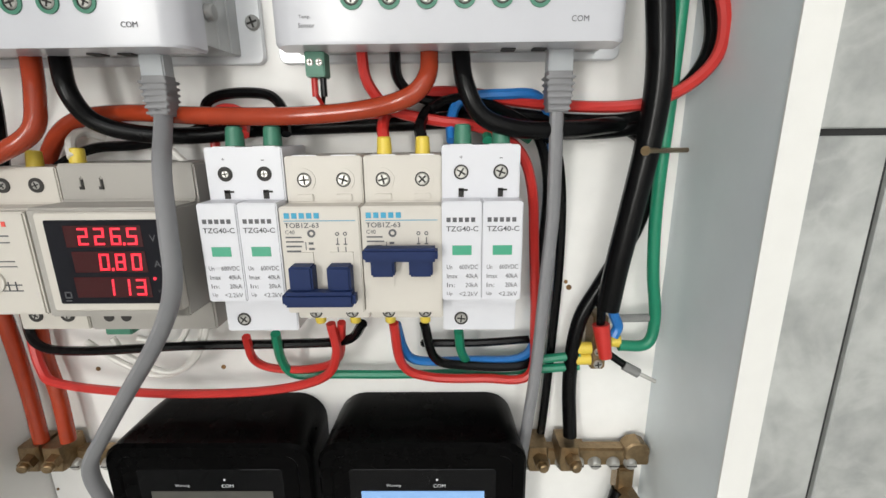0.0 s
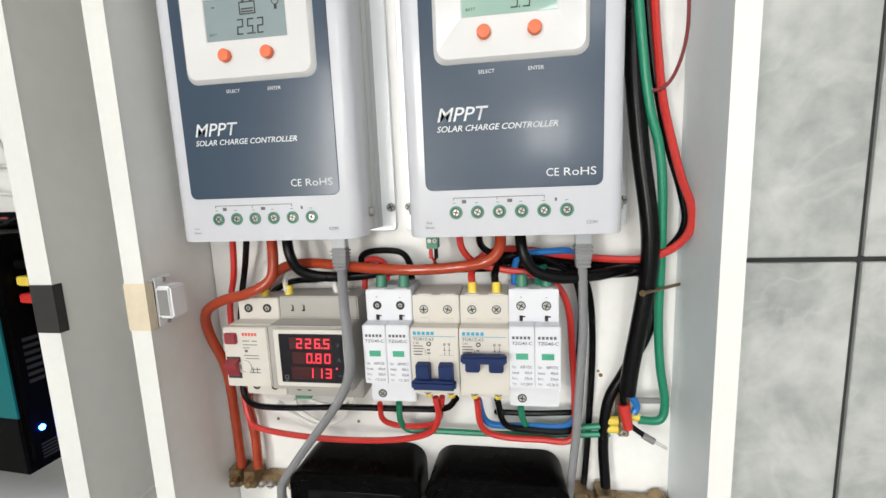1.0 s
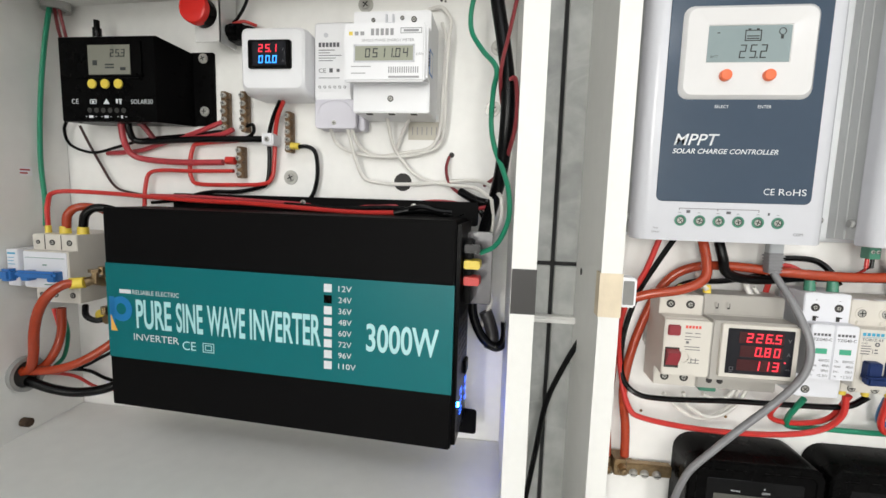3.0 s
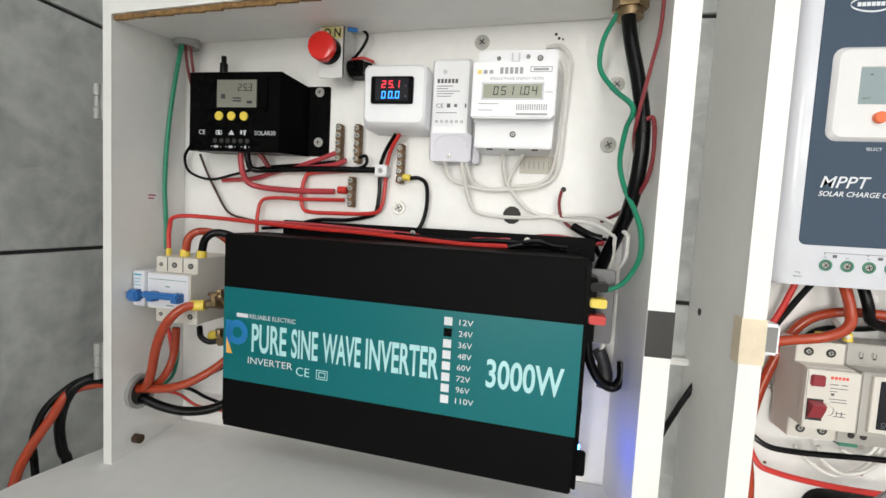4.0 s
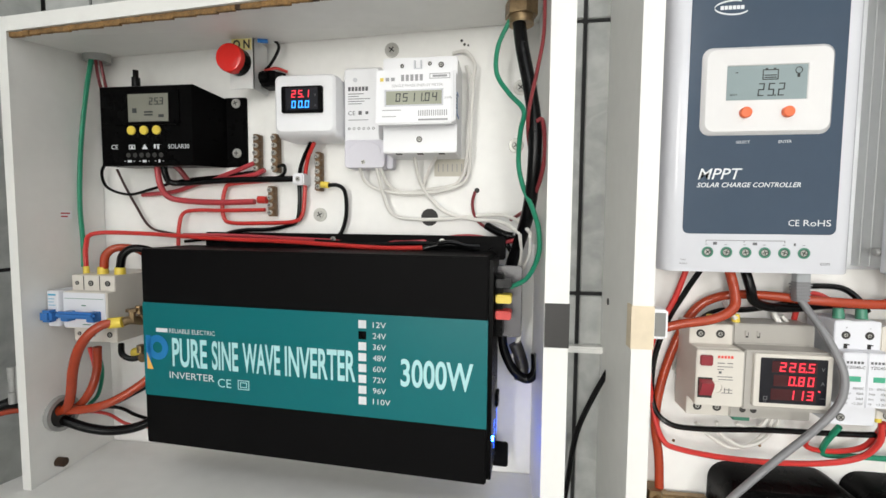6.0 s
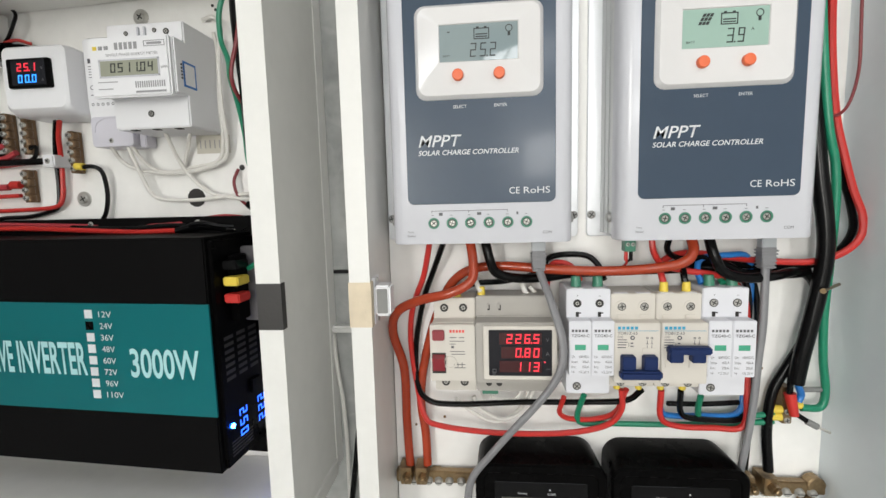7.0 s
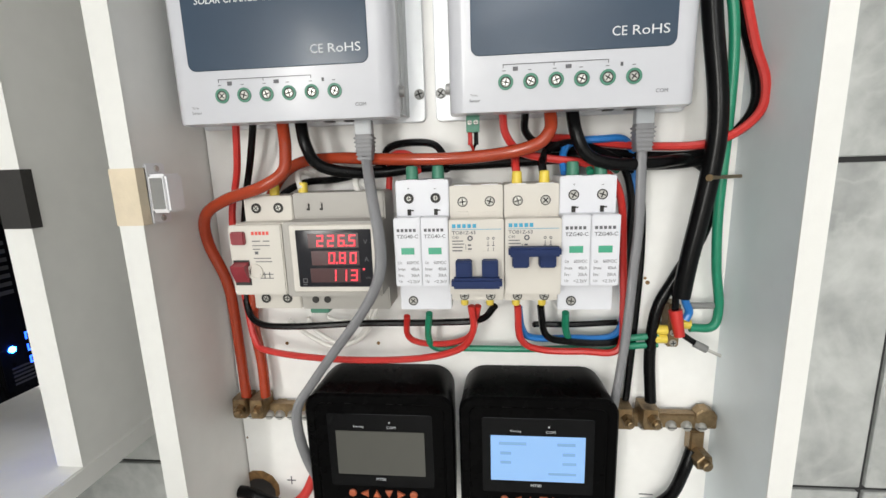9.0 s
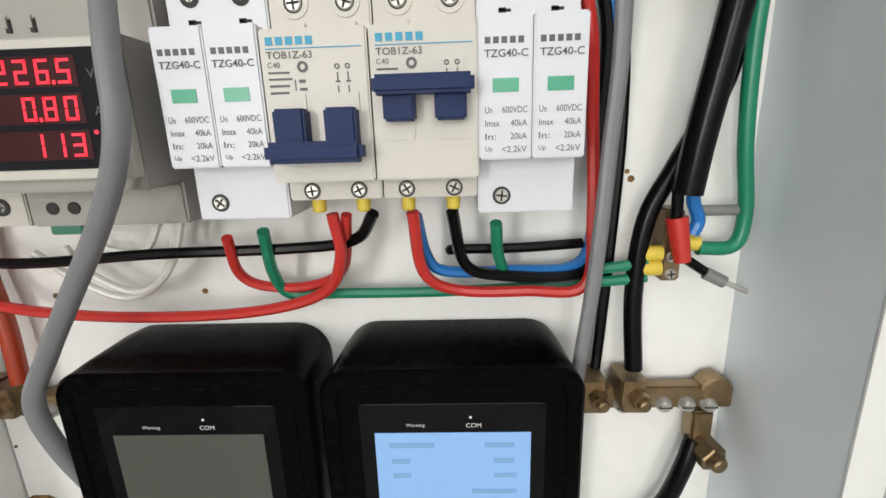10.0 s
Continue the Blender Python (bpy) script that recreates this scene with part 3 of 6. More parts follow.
    bars([*[(-0.0375 + 0.0031 * k, -0.0350 + 0.0031 * k, 0.2160, 0.2190) for k in range(6)], *[(0.034 + 0.0031 * k, 0.0364 + 0.0031 * k, 0.2225, 0.2252) for k in range(6)]], -0.0534, M_print, c)
    # terminals along the bottom
    for i in range(6):
        tx = -0.0385 + 0.01495 * i
        part("terminal_ring", ringtube((tx, -0.0522, 0.017), (tx, -0.0532, 0.017), 0.0032, 0.0046, 18), M_clamp, c, "green terminal collar")
        part("terminal_well_shade", rod((tx, -0.0522, 0.017), (tx, -0.05275, 0.017), 0.0033, 14), M_shadeink, c)
        screw(tx, -0.0532, 0.017, 0.0027, c)
    y = -0.0528
    bars([(-0.040, 0.0215, 0.0268, 0.0272), (-0.0402, -0.0398, 0.0252, 0.0272), (-0.0102, -0.0098, 0.0252, 0.0272), (0.0212, 0.0216, 0.0252, 0.0272),
          (-0.0405, -0.0385, 0.0233, 0.0237), (-0.0252, -0.0232, 0.0233, 0.0237), (-0.0105, -0.0085, 0.0233, 0.0237), (0.0048, 0.0068, 0.0233, 0.0237), (0.0200, 0.0220, 0.0233, 0.0237), (0.0350, 0.0370, 0.0233, 0.0237),
          (-0.0342, -0.0312, 0.0232, 0.0256), (-0.0032, 0.0002, 0.0232, 0.0254), (0.0283, 0.0298, 0.0230, 0.0252)], y, M_greyprint, c, "terminal_mark")
    text("COM", 0.0490, 0.0072, y, 0.0022, M_greyprint, c)
    text("Temp.", -0.0600, 0.0092, y, 0.0017, M_greyprint, c)
    text("Sensor", -0.0605, 0.0062, y, 0.0017, M_greyprint, c)
    for sx in (-0.0828, 0.0828):
        for sz in (0.0195, 0.232):
            screw(sx, -0.0052, sz, 0.0037, c, material=M_galv, deep=0.0018)
    for sx, sz in ((-0.0735, 0.018), (0.0735, 0.018), (-0.0735, 0.231), (0.0735, 0.231)):
        part("cover_screw", rod((sx, -0.030, sz), (sx * 1.045, -0.030, sz), 0.0036, 14, soft=0.0005), M_galv, c)
    part("port_slot", merge(*[block(sx - 0.003, sx + 0.003, -0.040, -0.034, -0.0006, 0.001) for sx in (0.026, 0.0395)]), M_shadeink, c)
    return c


charge_controller(-0.0785, "25.2", False)
charge_controller(0.1027, "3.9", True)


def plug(x, z):
    """A network plug with a ribbed boot, hanging from a port."""
    p = thing("network_plug", "grey network plug with a clear latch and ribbed boot", "plug", (x, -0.03, z))
    part("plug_body", block(x - 0.0055, x + 0.0055, -0.036, -0.028, z - 0.010, z, 0.0006), M_clear, p, "clear plug body")
    boot = part("boot", loft([rrect(x - a, x + a, -0.0365 - b, -0.0275 + b, 0.001, zz) for a, b, zz in ((0.0056, 0, 0), (0.0056, 0, 0.010), (0.0048, -0.001, 0.0175))]), M_greypvc, p)
    for v in boot.data.vertices:
        v.co = (v.co.x, v.co.z, z - 0.0095 - v.co.y)
    for i in range(6):
        w = 0.0066 - 0.0003 * i
        part("rib", block(x - w, x + w, -0.0376, -0.0264, z - 0.0128 - 0.0027 * i, z - 0.0114 - 0.0027 * i, 0.0004), M_greypvc, p)
    return p


plug(-0.0305, 1.4865)
plug(0.1525, 1.4865)
cable("network_cable", [(-0.0305, -0.032, 1.462), (-0.0275, -0.040, 1.452), (-0.0225, -0.053, 1.436), (-0.0165, -0.0650, 1.412), (-0.0160, -0.0675, 1.393), (-0.0215, -0.0665, 1.376), (-0.0350, -0.0630, 1.355), (-0.0560, -0.0580, 1.328), (-0.0740, -0.0540, 1.304), (-0.0895, -0.0500, 1.281), (-0.0945, -0.0420, 1.254), (-0.0945, -0.0300, 1.220), (-0.0890, -0.0180, 1.185), (-0.0820, -0.0100, 1.150)], 0.0040, M_greypvc, "flat grey network cable slanting down across the meter", flat=0.75)
cable("network_cable", [(0.1525, -0.032, 1.462), (0.153, -0.032, 1.44), (0.1535, -0.031, 1.41), (0.152, -0.030, 1.38), (0.1505, -0.030, 1.35), (0.149, -0.028, 1.32), (0.146, -0.024, 1.28), (0.1445, -0.020, 1.25), (0.144, -0.014, 1.2), (0.142, -0.01, 1.12)], 0.0040, M_greypvc, "straight grey network cable hanging from its plug", flat=0.75)

sensor = thing("sensor_plug", "small green two-pole screw plug under the charge controller", "plug", (0.0435, -0.03, 1.475))
part("housing", block(0.0392, 0.0478, -0.038, -0.028, 1.4755, 1.4862, 0.0005), M_clamp, sensor)
for x in (0.0415, 0.0455):
    screw(x, -0.0385, 1.4815, 0.0016, sensor)
for x, m in ((0.0415, M_red), (0.0455, M_blackpvc)):
    part("sleeve", rod((x, -0.033, 1.4757), (x, -0.033, 1.4675), 0.0015, 10), m, sensor)


# ---- breakers on the rail ----
solid("mounting_rail", merge(block(-0.122, 0.136, -0.0065, -0.0002, 1.383, 1.418), block(-0.122, 0.136, -0.0085, -0.0066, 1.381, 1.387), block(-0.122, 0.136, -0.0085, -0.0066, 1.414, 1.420)), M_steel, "steel mounting rail behind the breakers", "rail")


def stepped(x0, x1, zs, ys, bevel=0.0006):
    """A breaker body: zs = foot, nose bottom, nose top, head; ys = back, shoulder, nose."""
    (f, n0, n1, h), (b, s, n) = zs, ys
    prof = [(b, f), (s, f), (s, n0), (n, n0), (n, n1), (s, n1), (s, h), (b, h)]
    bm = loft([[(x0, p, q) for p, q in prof], [(x1, p, q) for p, q in prof]])
    bmesh.ops.bevel(bm, geom=list(bm.edges), offset=bevel, segments=2, affect="EDGES")
    return bm


def surge_arrester(x, holes, where):
    a = thing("surge_arrester", "white two-pole surge arrester with green windows, " + where, "surge arrester", group="surge arresters", m=pose(x, 0, 1.40))
    part("base", stepped(-0.0088, 0.0268, (-0.0445, -0.0235, 0.0215, 0.0455), (-0.008, -0.0430, -0.0432)), M_spd, a)
    for i in range(2):
        c = 0.018 * i
        mod = part("cartridge", block(c - 0.0089, c + 0.0088, -0.0555, -0.030, -0.0240, 0.0218, 0.0006), M_spd, a)
        part("window", block(c - 0.0043, c + 0.0043, -0.0558, -0.0550, -0.0022, 0.0022), M_window, mod, "green indicator window")
        text("TZG40-C", c - 0.0070, 0.0086, -0.0558, 0.0024, M_greyprint, a, width=0.0142, bold=0.01)
        bars([(c - 0.0068 + k * 0.0027, c - 0.0050 + k * 0.0027, 0.0128, 0.0148) for k in range(5)], -0.0557, M_greyprint, a, "maker_bar")
        for k, (l, v) in enumerate((("Un", "600VDC"), ("Imax", "40kA"), ("In:", "20kA"), ("Up", "<2.2kV"))):
            z = -0.0088 - 0.0043 * k
            text(l, c - 0.0068, z, -0.0557, 0.0021, M_greyprint, a, width=0.0012 * len(l))
            w = 0.0021 * 0.66 * len(v)
            text(v, c + 0.0072 - w, z, -0.0557, 0.0021, M_greyprint, a, width=w)
        part("terminal_well_shade", rod((c, -0.0425, 0.0335), (c, -0.04335, 0.0335), 0.0034, 16), M_shadeink, a)
        if not holes:
            screw(c, -0.0437, 0.0335, 0.0030, a)
        else:
            screw(c, -0.0435, 0.0335, 0.0018, a)
        part("latch_notch", merge(block(c - 0.0012, c + 0.0012, -0.0437, -0.042, 0.0222, 0.0262), block(c - 0.0012, c + 0.0030, -0.0437, -0.042, 0.0250, 0.0258)), M_shadeink, a)
        text("+" if i == 0 else "-", c - 0.0007, 0.0395, -0.0436, 0.0014 if i == 0 else 0.0004, M_greyprint, a, width=0.0014)
        part("label_strip", block(c - 0.005, c + 0.005, -0.041, -0.036, 0.0450, 0.0458), M_white, a)
    part("terminal_well_shade", rod((0, -0.0425, -0.038), (0, -0.04335, -0.038), 0.0034, 16), M_shadeink, a)
    screw(0, -0.0437, -0.038, 0.0028, a)
    return a


def breaker(x, up, where):
    a = thing("circuit_breaker", "cream two-pole circuit breaker with navy toggle " + where, "circuit breaker", group="circuit breakers", m=pose(x, 0, 1.40))
    part("body", stepped(-0.0088, 0.0268, (-0.0380, -0.0300, 0.0200, 0.0412), (-0.008, -0.0425, -0.0550)), M_mcb, a)
    for i in range(2):
        c = 0.018 * i
        part("terminal_collar", ringtube((c, -0.0422, 0.0305), (c, -0.0430, 0.0305), 0.0034, 0.0052, 18), M_mcb, a)
        part("terminal_well_shade", rod((c, -0.0422, 0.0305), (c, -0.0428, 0.0305), 0.0035, 16), M_shadeink, a)
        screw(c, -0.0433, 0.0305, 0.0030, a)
        part("terminal_well_shade", rod((c, -0.0422, -0.0345), (c, -0.0428, -0.0345), 0.0032, 16), M_shadeink, a)
        screw(c, -0.0433, -0.0345, 0.0027, a)
        part("latch_notch", block(c - 0.0038, c + 0.0038, -0.0436, -0.042, 0.0208, 0.0240, 0.0004), M_mcb, a)
        part("label_strip", block(c - 0.0055, c + 0.0055, -0.041, -0.036, 0.0408, 0.0416), M_white, a)
    y = -0.0553
    bars([(-0.0065 + k * 0.0033, -0.0042 + k * 0.0033, 0.0148, 0.0173) for k in range(5)], y, M_cyanprint, a, "maker_bar")
    bars([(-0.0068, 0.0250, 0.0136, 0.0139)], y, M_cyanprint, a)
    text("TOB1Z-63", -0.0066, 0.0106, y, 0.0023, M_greyprint, a, width=0.0152, bold=0.01)
    text("C40", -0.0066, 0.0078, y, 0.0018, M_greyprint, a)
    bars([(-0.0066, 0.0005, 0.0060, 0.0066), (-0.0066, 0.0012, 0.0040, 0.0046), (-0.0066, 0.0002, 0.0018, 0.0025), (-0.0066, -0.0002, -0.0005, 0.0003), (0.0020, 0.0023, 0.0005, 0.0040), (0.0035, 0.0056, 0.0030, 0.0040), (0.0035, 0.0060, 0.0005, 0.0014)], y, M_greyprint, a)
    part("seal_sign", ringtube((0.0050, y, 0.0080), (0.0050, y + 0.0003, 0.0080), 0.0009, 0.0018, 14), M_greyprint, a)
    for c in (0.0165, 0.0200):
        part("circuit_sign", merge(ringtube((c, y, 0.0078), (c, y + 0.0003, 0.0078), 0.0005, 0.0009, 10), block(c - 0.0002, c + 0.0002, y, y + 0.0002, 0.0030, 0.0060), block(c - 0.0008, c + 0.0008, y, y + 0.0002, 0.0028, 0.0033), block(c - 0.0002, c + 0.0002, y, y + 0.0002, -0.0015, 0.0018)), M_greyprint, a)
    part("toggle_slot", merge(*[block(c - 0.0052, c + 0.0052, -0.0556, -0.054, -0.0165, -0.0005) for c in (0.0, 0.018)]), M_mcb, a)
    if up:
        bits = [block(-0.0070, 0.0252, -0.0665, -0.0590, -0.0025, 0.0035, 0.0012)] + [block(c - 0.0052, c + 0.0052, -0.0620, -0.0545, -0.0105, 0.0010, 0.0008) for c in (0.0008, 0.0176)]
    else:
        bits = [block(-0.0070, 0.0252, -0.0670, -0.0590, -0.0230, -0.0160, 0.0016)] + [block(c - 0.0052, c + 0.0052, -0.0625, -0.0545, -0.0200, -0.0055, 0.0008) for c in (0.0008, 0.0176)]
    part("toggle", merge(*bits), M_toggle, a, "navy double toggle")
    return a


surge_arrester(0.0, True, "beside a breaker")
breaker(0.036, False, "switched down")
breaker(0.0722, True, "switched up")
surge_arrester(0.1080, False, "at the rail's end")


def ferrule(x, z, y0, y1, z1, material, r=0.0036):
    solid("wire_ferrule", rod((x, y0, z), (x, y1, z1), r, 12, r1=r * 0.9, soft=0.0006), material, ("yellow" if material is M_yellow else "green" if material is M_clamp else "grey") + " plastic wire ferrule in a terminal", "ferrule", "wire ferrules")


for x in (0.0722, 0.0902):
    ferrule(x, 1.4415, -0.034, -0.034, 1.4495, M_yellow)
for x in (0.036, 0.054, 0.0722, 0.0902):
    ferrule(x - 0.0005, 1.3618, -0.034, -0.034, 1.356, M_yellow, 0.003)
for x in (0.001, 0.019, 0.109, 0.127):
    ferrule(x, 1.4455, -0.032, -0.031, 1.4545, M_clamp, 0.0044)
ferrule(-0.0795, 1.4365, -0.028, -0.027, 1.4455, M_yellow)
ferrule(-0.101, 1.4365, -0.028, -0.027, 1.4445, M_yellow)

# residual-current breaker
rcd = thing("residual_breaker", "cream residual-current breaker with two maroon buttons", "circuit breaker", (-0.103, -0.008, 1.355))
part("body", stepped(-0.1212, -0.0852, (1.3535, 1.3700, 1.4195, 1.4370), (-0.008, -0.0355, -0.0500)), M_mcb, rcd)
part("nose_plate", block(-0.1228, -0.0852, -0.0565, -0.0495, 1.3705, 1.4190, 0.0008), M_mcb, rcd)
for c in (-0.112, -0.0955):
    for z in (1.4285, 1.3615):
        part("terminal_well_shade", rod((c, -0.035, z), (c, -0.0361, z), 0.0036, 16), M_shadeink, rcd)
        screw(c, -0.0363, z, 0.0022, rcd)
part("test_button", block(-0.1205, -0.1105, -0.0590, -0.0560, 1.4060, 1.4150, 0.0008), M_rocker, rcd, "square maroon test button")
part("rocker", loft([[(x, -0.0560, 1.3800), (x, -0.0580, 1.3800), (x, -0.0625, 1.3885), (x, -0.0630, 1.3920), (x, -0.0560, 1.3940)] for x in (-0.1205, -0.1105)]), M_rocker, rcd, "maroon rocker lever")
part("rocker_slot", block(-0.1213, -0.1097, -0.0567, -0.0560, 1.3775, 1.3952), M_shadeink, rcd)
y = -0.0568
bars([(-0.1062 + k * 0.0026, -0.1044 + k * 0.0026, 1.4125, 1.4148) for k in range(5)], y, M_redprint, rcd, "maker_bar")
bars([(-0.1062, -0.1005, 1.4080, 1.4086), (-0.0985, -0.0940, 1.4080, 1.4086), (-0.1062, -0.0940, 1.4050, 1.4055), (-0.1062, -0.1010, 1.4025, 1.4030), (-0.1050, -0.1028, 1.3992, 1.4012), (-0.1062, -0.0940, 1.3962, 1.3967), (-0.1050, -0.0935, 1.3938, 1.3943), (-0.1030, -0.0935, 1.3850, 1.3855), (-0.1030, -0.0935, 1.3822, 1.3827), (-0.1000, -0.0995, 1.3822, 1.3868), (-0.0965, -0.0960, 1.3822, 1.3868)], y, M_greyprint, rcd)
part("side_arc", ringtube((-0.1062, -0.0565, 1.3870), (-0.1062, -0.0575, 1.3870), 0.0042, 0.0056, 20), M_mcb, rcd)

# mains meter with red digits
dm = thing("digital_meter", "warm-grey rail meter with three rows of red digits", "meter", (-0.052, -0.008, 1.355))
part("body", stepped(-0.0848, -0.0185, (1.3530, 1.3690, 1.4205, 1.4385), (-0.008, -0.0355, -0.0560), 0.0010), M_meter, dm)
part("display_frame", slab(-0.0785, -0.0188, 1.3735, 1.4190, 0.0015, -0.0555, -0.0595), M_mcb, dm)
part("display", slab(-0.0740, -0.0232, 1.3772, 1.4158, 0.0008, -0.0590, -0.0602, 0.0003), M_smoke, dm, "dark display glass")
for i, (s, z) in enumerate((("226.5", 1.4046), ("0.80", 1.3930), ("113", 1.3812))):
    part("led_field", block(-0.0655 + (0.0015 if i == 1 else 0), -0.0315, -0.0604, -0.0601, z - 0.0008, z + 0.0088), M_ghost, dm)
    digits(s, -0.0312, z, -0.0606, 0.0080, 0.0048, 0.0072, M_led, dm)
    text("VAW"[i] if i < 2 else "kWh", -0.0282, z + 0.0015, -0.0604, 0.0030 if i < 2 else 0.0013, M_greyprint, dm)
part("led_dot", rod((-0.0290, -0.0601, 1.3892), (-0.0290, -0.0606, 1.3892), 0.0007, 10), M_led, dm)
part("mode_key", merge(icon_frame(-0.0712, -0.0680, 1.3800, 1.3832, -0.0605, 0.0006), block(-0.0712, -0.0685, -0.0605, -0.0603, 1.3786, 1.3791)), M_greyprint, dm)
for c in (-0.0735, -0.0640):
    part("terminal_notch", block(c - 0.0018, c + 0.0018, -0.0362, -0.034, 1.4255, 1.4318, 0.0008), M_shadeink, dm)
    part("notch_lip", block(c - 0.0024, c + 0.0010, -0.0366, -0.034, 1.4270, 1.4326, 0.0008), M_meter, dm)
for c in (-0.0740, -0.0650):
    part("terminal_well_shade", rod((c, -0.035, 1.3605), (c, -0.0361, 1.3605), 0.0026, 12), M_shadeink, dm)
part("terminal_plug", block(-0.0800, -0.0660, -0.033, -0.022, 1.3490, 1.3532, 0.0005), M_clamp, dm, "green screw plug")


# ---- remote displays ----
def remote_display(x, lit):
    r = thing("remote_display", "black remote display box " + ("with blue-lit screen" if lit else "with unlit grey screen"), "display", group="remote displays", m=pose(x, 0, 1.178))
    w = 0.0568
    part("housing", loft([rrect(-w + 0.0025, w - 0.0025, 0.004, 0.1155, 0.017, -0.0005, 6), rrect(-w + 0.0020, w - 0.0020, 0.002, 0.1160, 0.017, -0.010, 6), rrect(-w + 0.0010, w - 0.0010, 0, 0.1135, 0.014, -0.034, 6), rrect(-w, w, -0.001, 0.1115, 0.012, -0.038, 6), rrect(-w, w, -0.001, 0.1115, 0.012, -0.0425, 6),
         rrect(-w + 0.0015, w - 0.0015, 0.0005, 0.110, 0.011, -0.0445, 6), rrect(-w + 0.007, w - 0.007, 0.006, 0.1045, 0.007, -0.0445, 6), rrect(-w + 0.0078, w - 0.0078, 0.0068, 0.1037, 0.007, -0.0435, 6)]), M_black, r)
    part("front_panel", slab(-w + 0.008, w - 0.008, 0.007, 0.1035, 0.006, -0.0425, -0.0436, 0.0003), M_black, r)
    part("window", slab(-0.0405, 0.0405, 0.034, 0.0955, 0.002, -0.0430, -0.0439, 0.0003), M_gloss, r, "glossy black window")
    part("screen", block(-0.0340, 0.0340, -0.0442, -0.0437, 0.0445, 0.0815), M_screen if lit else M_dimscreen, r, "blue-lit screen" if lit else "unlit grey screen")
    if lit:
        bars([(-0.028, -0.008, 0.0740, 0.0765), (-0.027, -0.019, 0.0660, 0.0685), (-0.027, -0.019, 0.0585, 0.0608), (0.014, 0.027, 0.0740, 0.0765), (0.018, 0.027, 0.0660, 0.0685), (0.018, 0.028, 0.0585, 0.0608), (0.008, 0.028, 0.0500, 0.0522)], -0.0444, mat("pale_screen_ink", (0.2, 0.36, 0.55), 0.2, vary=0, bump=0, emit=(0.12, 0.30, 0.75), power=0.35), r)
    text("Warning", -0.0200, 0.0840, -0.0441, 0.0021, M_print, r)
    text("COM", 0.0060, 0.0840, -0.0441, 0.0021, M_print, r)
    part("led_dot", rod((0.0080, -0.0438, 0.0890), (0.0080, -0.0442, 0.0890), 0.0006, 10), M_white, r)
    text("MT50", -0.0045, 0.0395, -0.0441, 0.0023, M_print, r)
    z = 0.0280
    for i in range(6):
        c = -0.0240 + 0.0096 * i
        k = 0.0030
        shape = {1: [(-k, 0), (k, k), (k, -k)], 2: [(-k, -k), (k, -k), (0, k)], 3: [(-k, k), (0, -k), (k, k)], 4: [(-k, -k), (k, 0), (-k, k)]}.get(i, [(k * math.cos(a), k * math.sin(a)) for a in (2 * math.pi * q / 14 for q in range(14))])
        part("button", loft([[(c + a, -0.0434, z + b) for a, b in shape], [(c + a, -0.0448, z + b) for a, b in shape], [(c + a * 0.8, -0.0452, z + b * 0.8) for a, b in shape]]), M_copper, r, "small orange key")
    return r


remote_display(-0.0305, False)
remote_display(0.0868, True)


# ---- brass bars ----
def brass_bar(x0, x1, lugs, screws, drop):
    b = thing("earthing_bar", "aged brass terminal bar with clamped cables", "terminal bar", ((x0 + x1) / 2, 0, 1.25), "brass bars")
    part("bar", block(x0, x1, -0.012, -0.004, 1.2485, 1.2605, 0.0008), M_brass, b)
    part("stand", block((x0 + x1) / 2 - 0.004, (x0 + x1) / 2 + 0.004, -0.004, -0.0002, 1.250, 1.259), M_brass, b)
    for x in screws:
        head = part("screw", rod((x, -0.0120, 1.2512), (x, -0.0158, 1.2510), 0.0042, 14, r1=0.0034, soft=0.0010), M_steel, b, "shiny steel screw")
        part("slot", block(x - 0.0030, x + 0.0030, -0.0160, -0.0152, 1.2507, 1.2514), M_shadeink, head)
    for x in lugs:
        clamp = part("clamp", loft([[(x - 0.0052 * k, y, 1.2525), (x + 0.0052 * k, y, 1.2525), (x + 0.0068 * k, y, 1.2580), (x + 0.0060 * k, y, 1.2690), (x - 0.0060 * k, y, 1.2690), (x - 0.0068 * k, y, 1.2580)] for k, y in ((1, -0.004), (1, -0.0195), (0.82, -0.0212))]), M_brass, b)
        part("bolt", merge(rod((x + 0.0015, -0.0205, 1.2612), (x + 0.0022, -0.0262, 1.2605), 0.0046, 6), rod((x + 0.0020, -0.0255, 1.2606), (x + 0.0026, -0.0292, 1.2602), 0.0030, 12, soft=0.0006)), M_brass, clamp)
    if drop:
        part("end_boss", rod((x1 - 0.0085, -0.004, 1.2575), (x1 - 0.0085, -0.0135, 1.2575), 0.0082, 10, soft=0.0010), M_brass, b)
        strap = part("drop_strap", block(x1 - 0.0200, x1 - 0.0095, -0.0150, -0.0045, 1.2285, 1.2480, 0.0012), M_brass, b)
        part("bolt", merge(rod((x1 - 0.0150, -0.0100, 1.2290), (x1 - 0.0120, -0.0240, 1.2270), 0.0072, 6, soft=0.0008), rod((x1 - 0.0125, -0.0230, 1.2272), (x1 - 0.0112, -0.0280, 1.2265), 0.0042, 12, soft=0.0008)), M_brass, strap)
    return b


brass_bar(-0.1655, -0.088, (-0.1545, -0.1395), (-0.1480, -0.1335, -0.1240, -0.1135, -0.1020), False)
brass_bar(0.140, 0.226, (0.1545, 0.1735), (0.1500, 0.1605, 0.1715, 0.1815, 0.1920, 0.2035, 0.2140), True)

# earth terminal block with its wire ends
eb = thing("terminal_block", "small brass screw terminal with red, blue and yellow wire ends", "terminal block", (0.188, 0, 1.33))
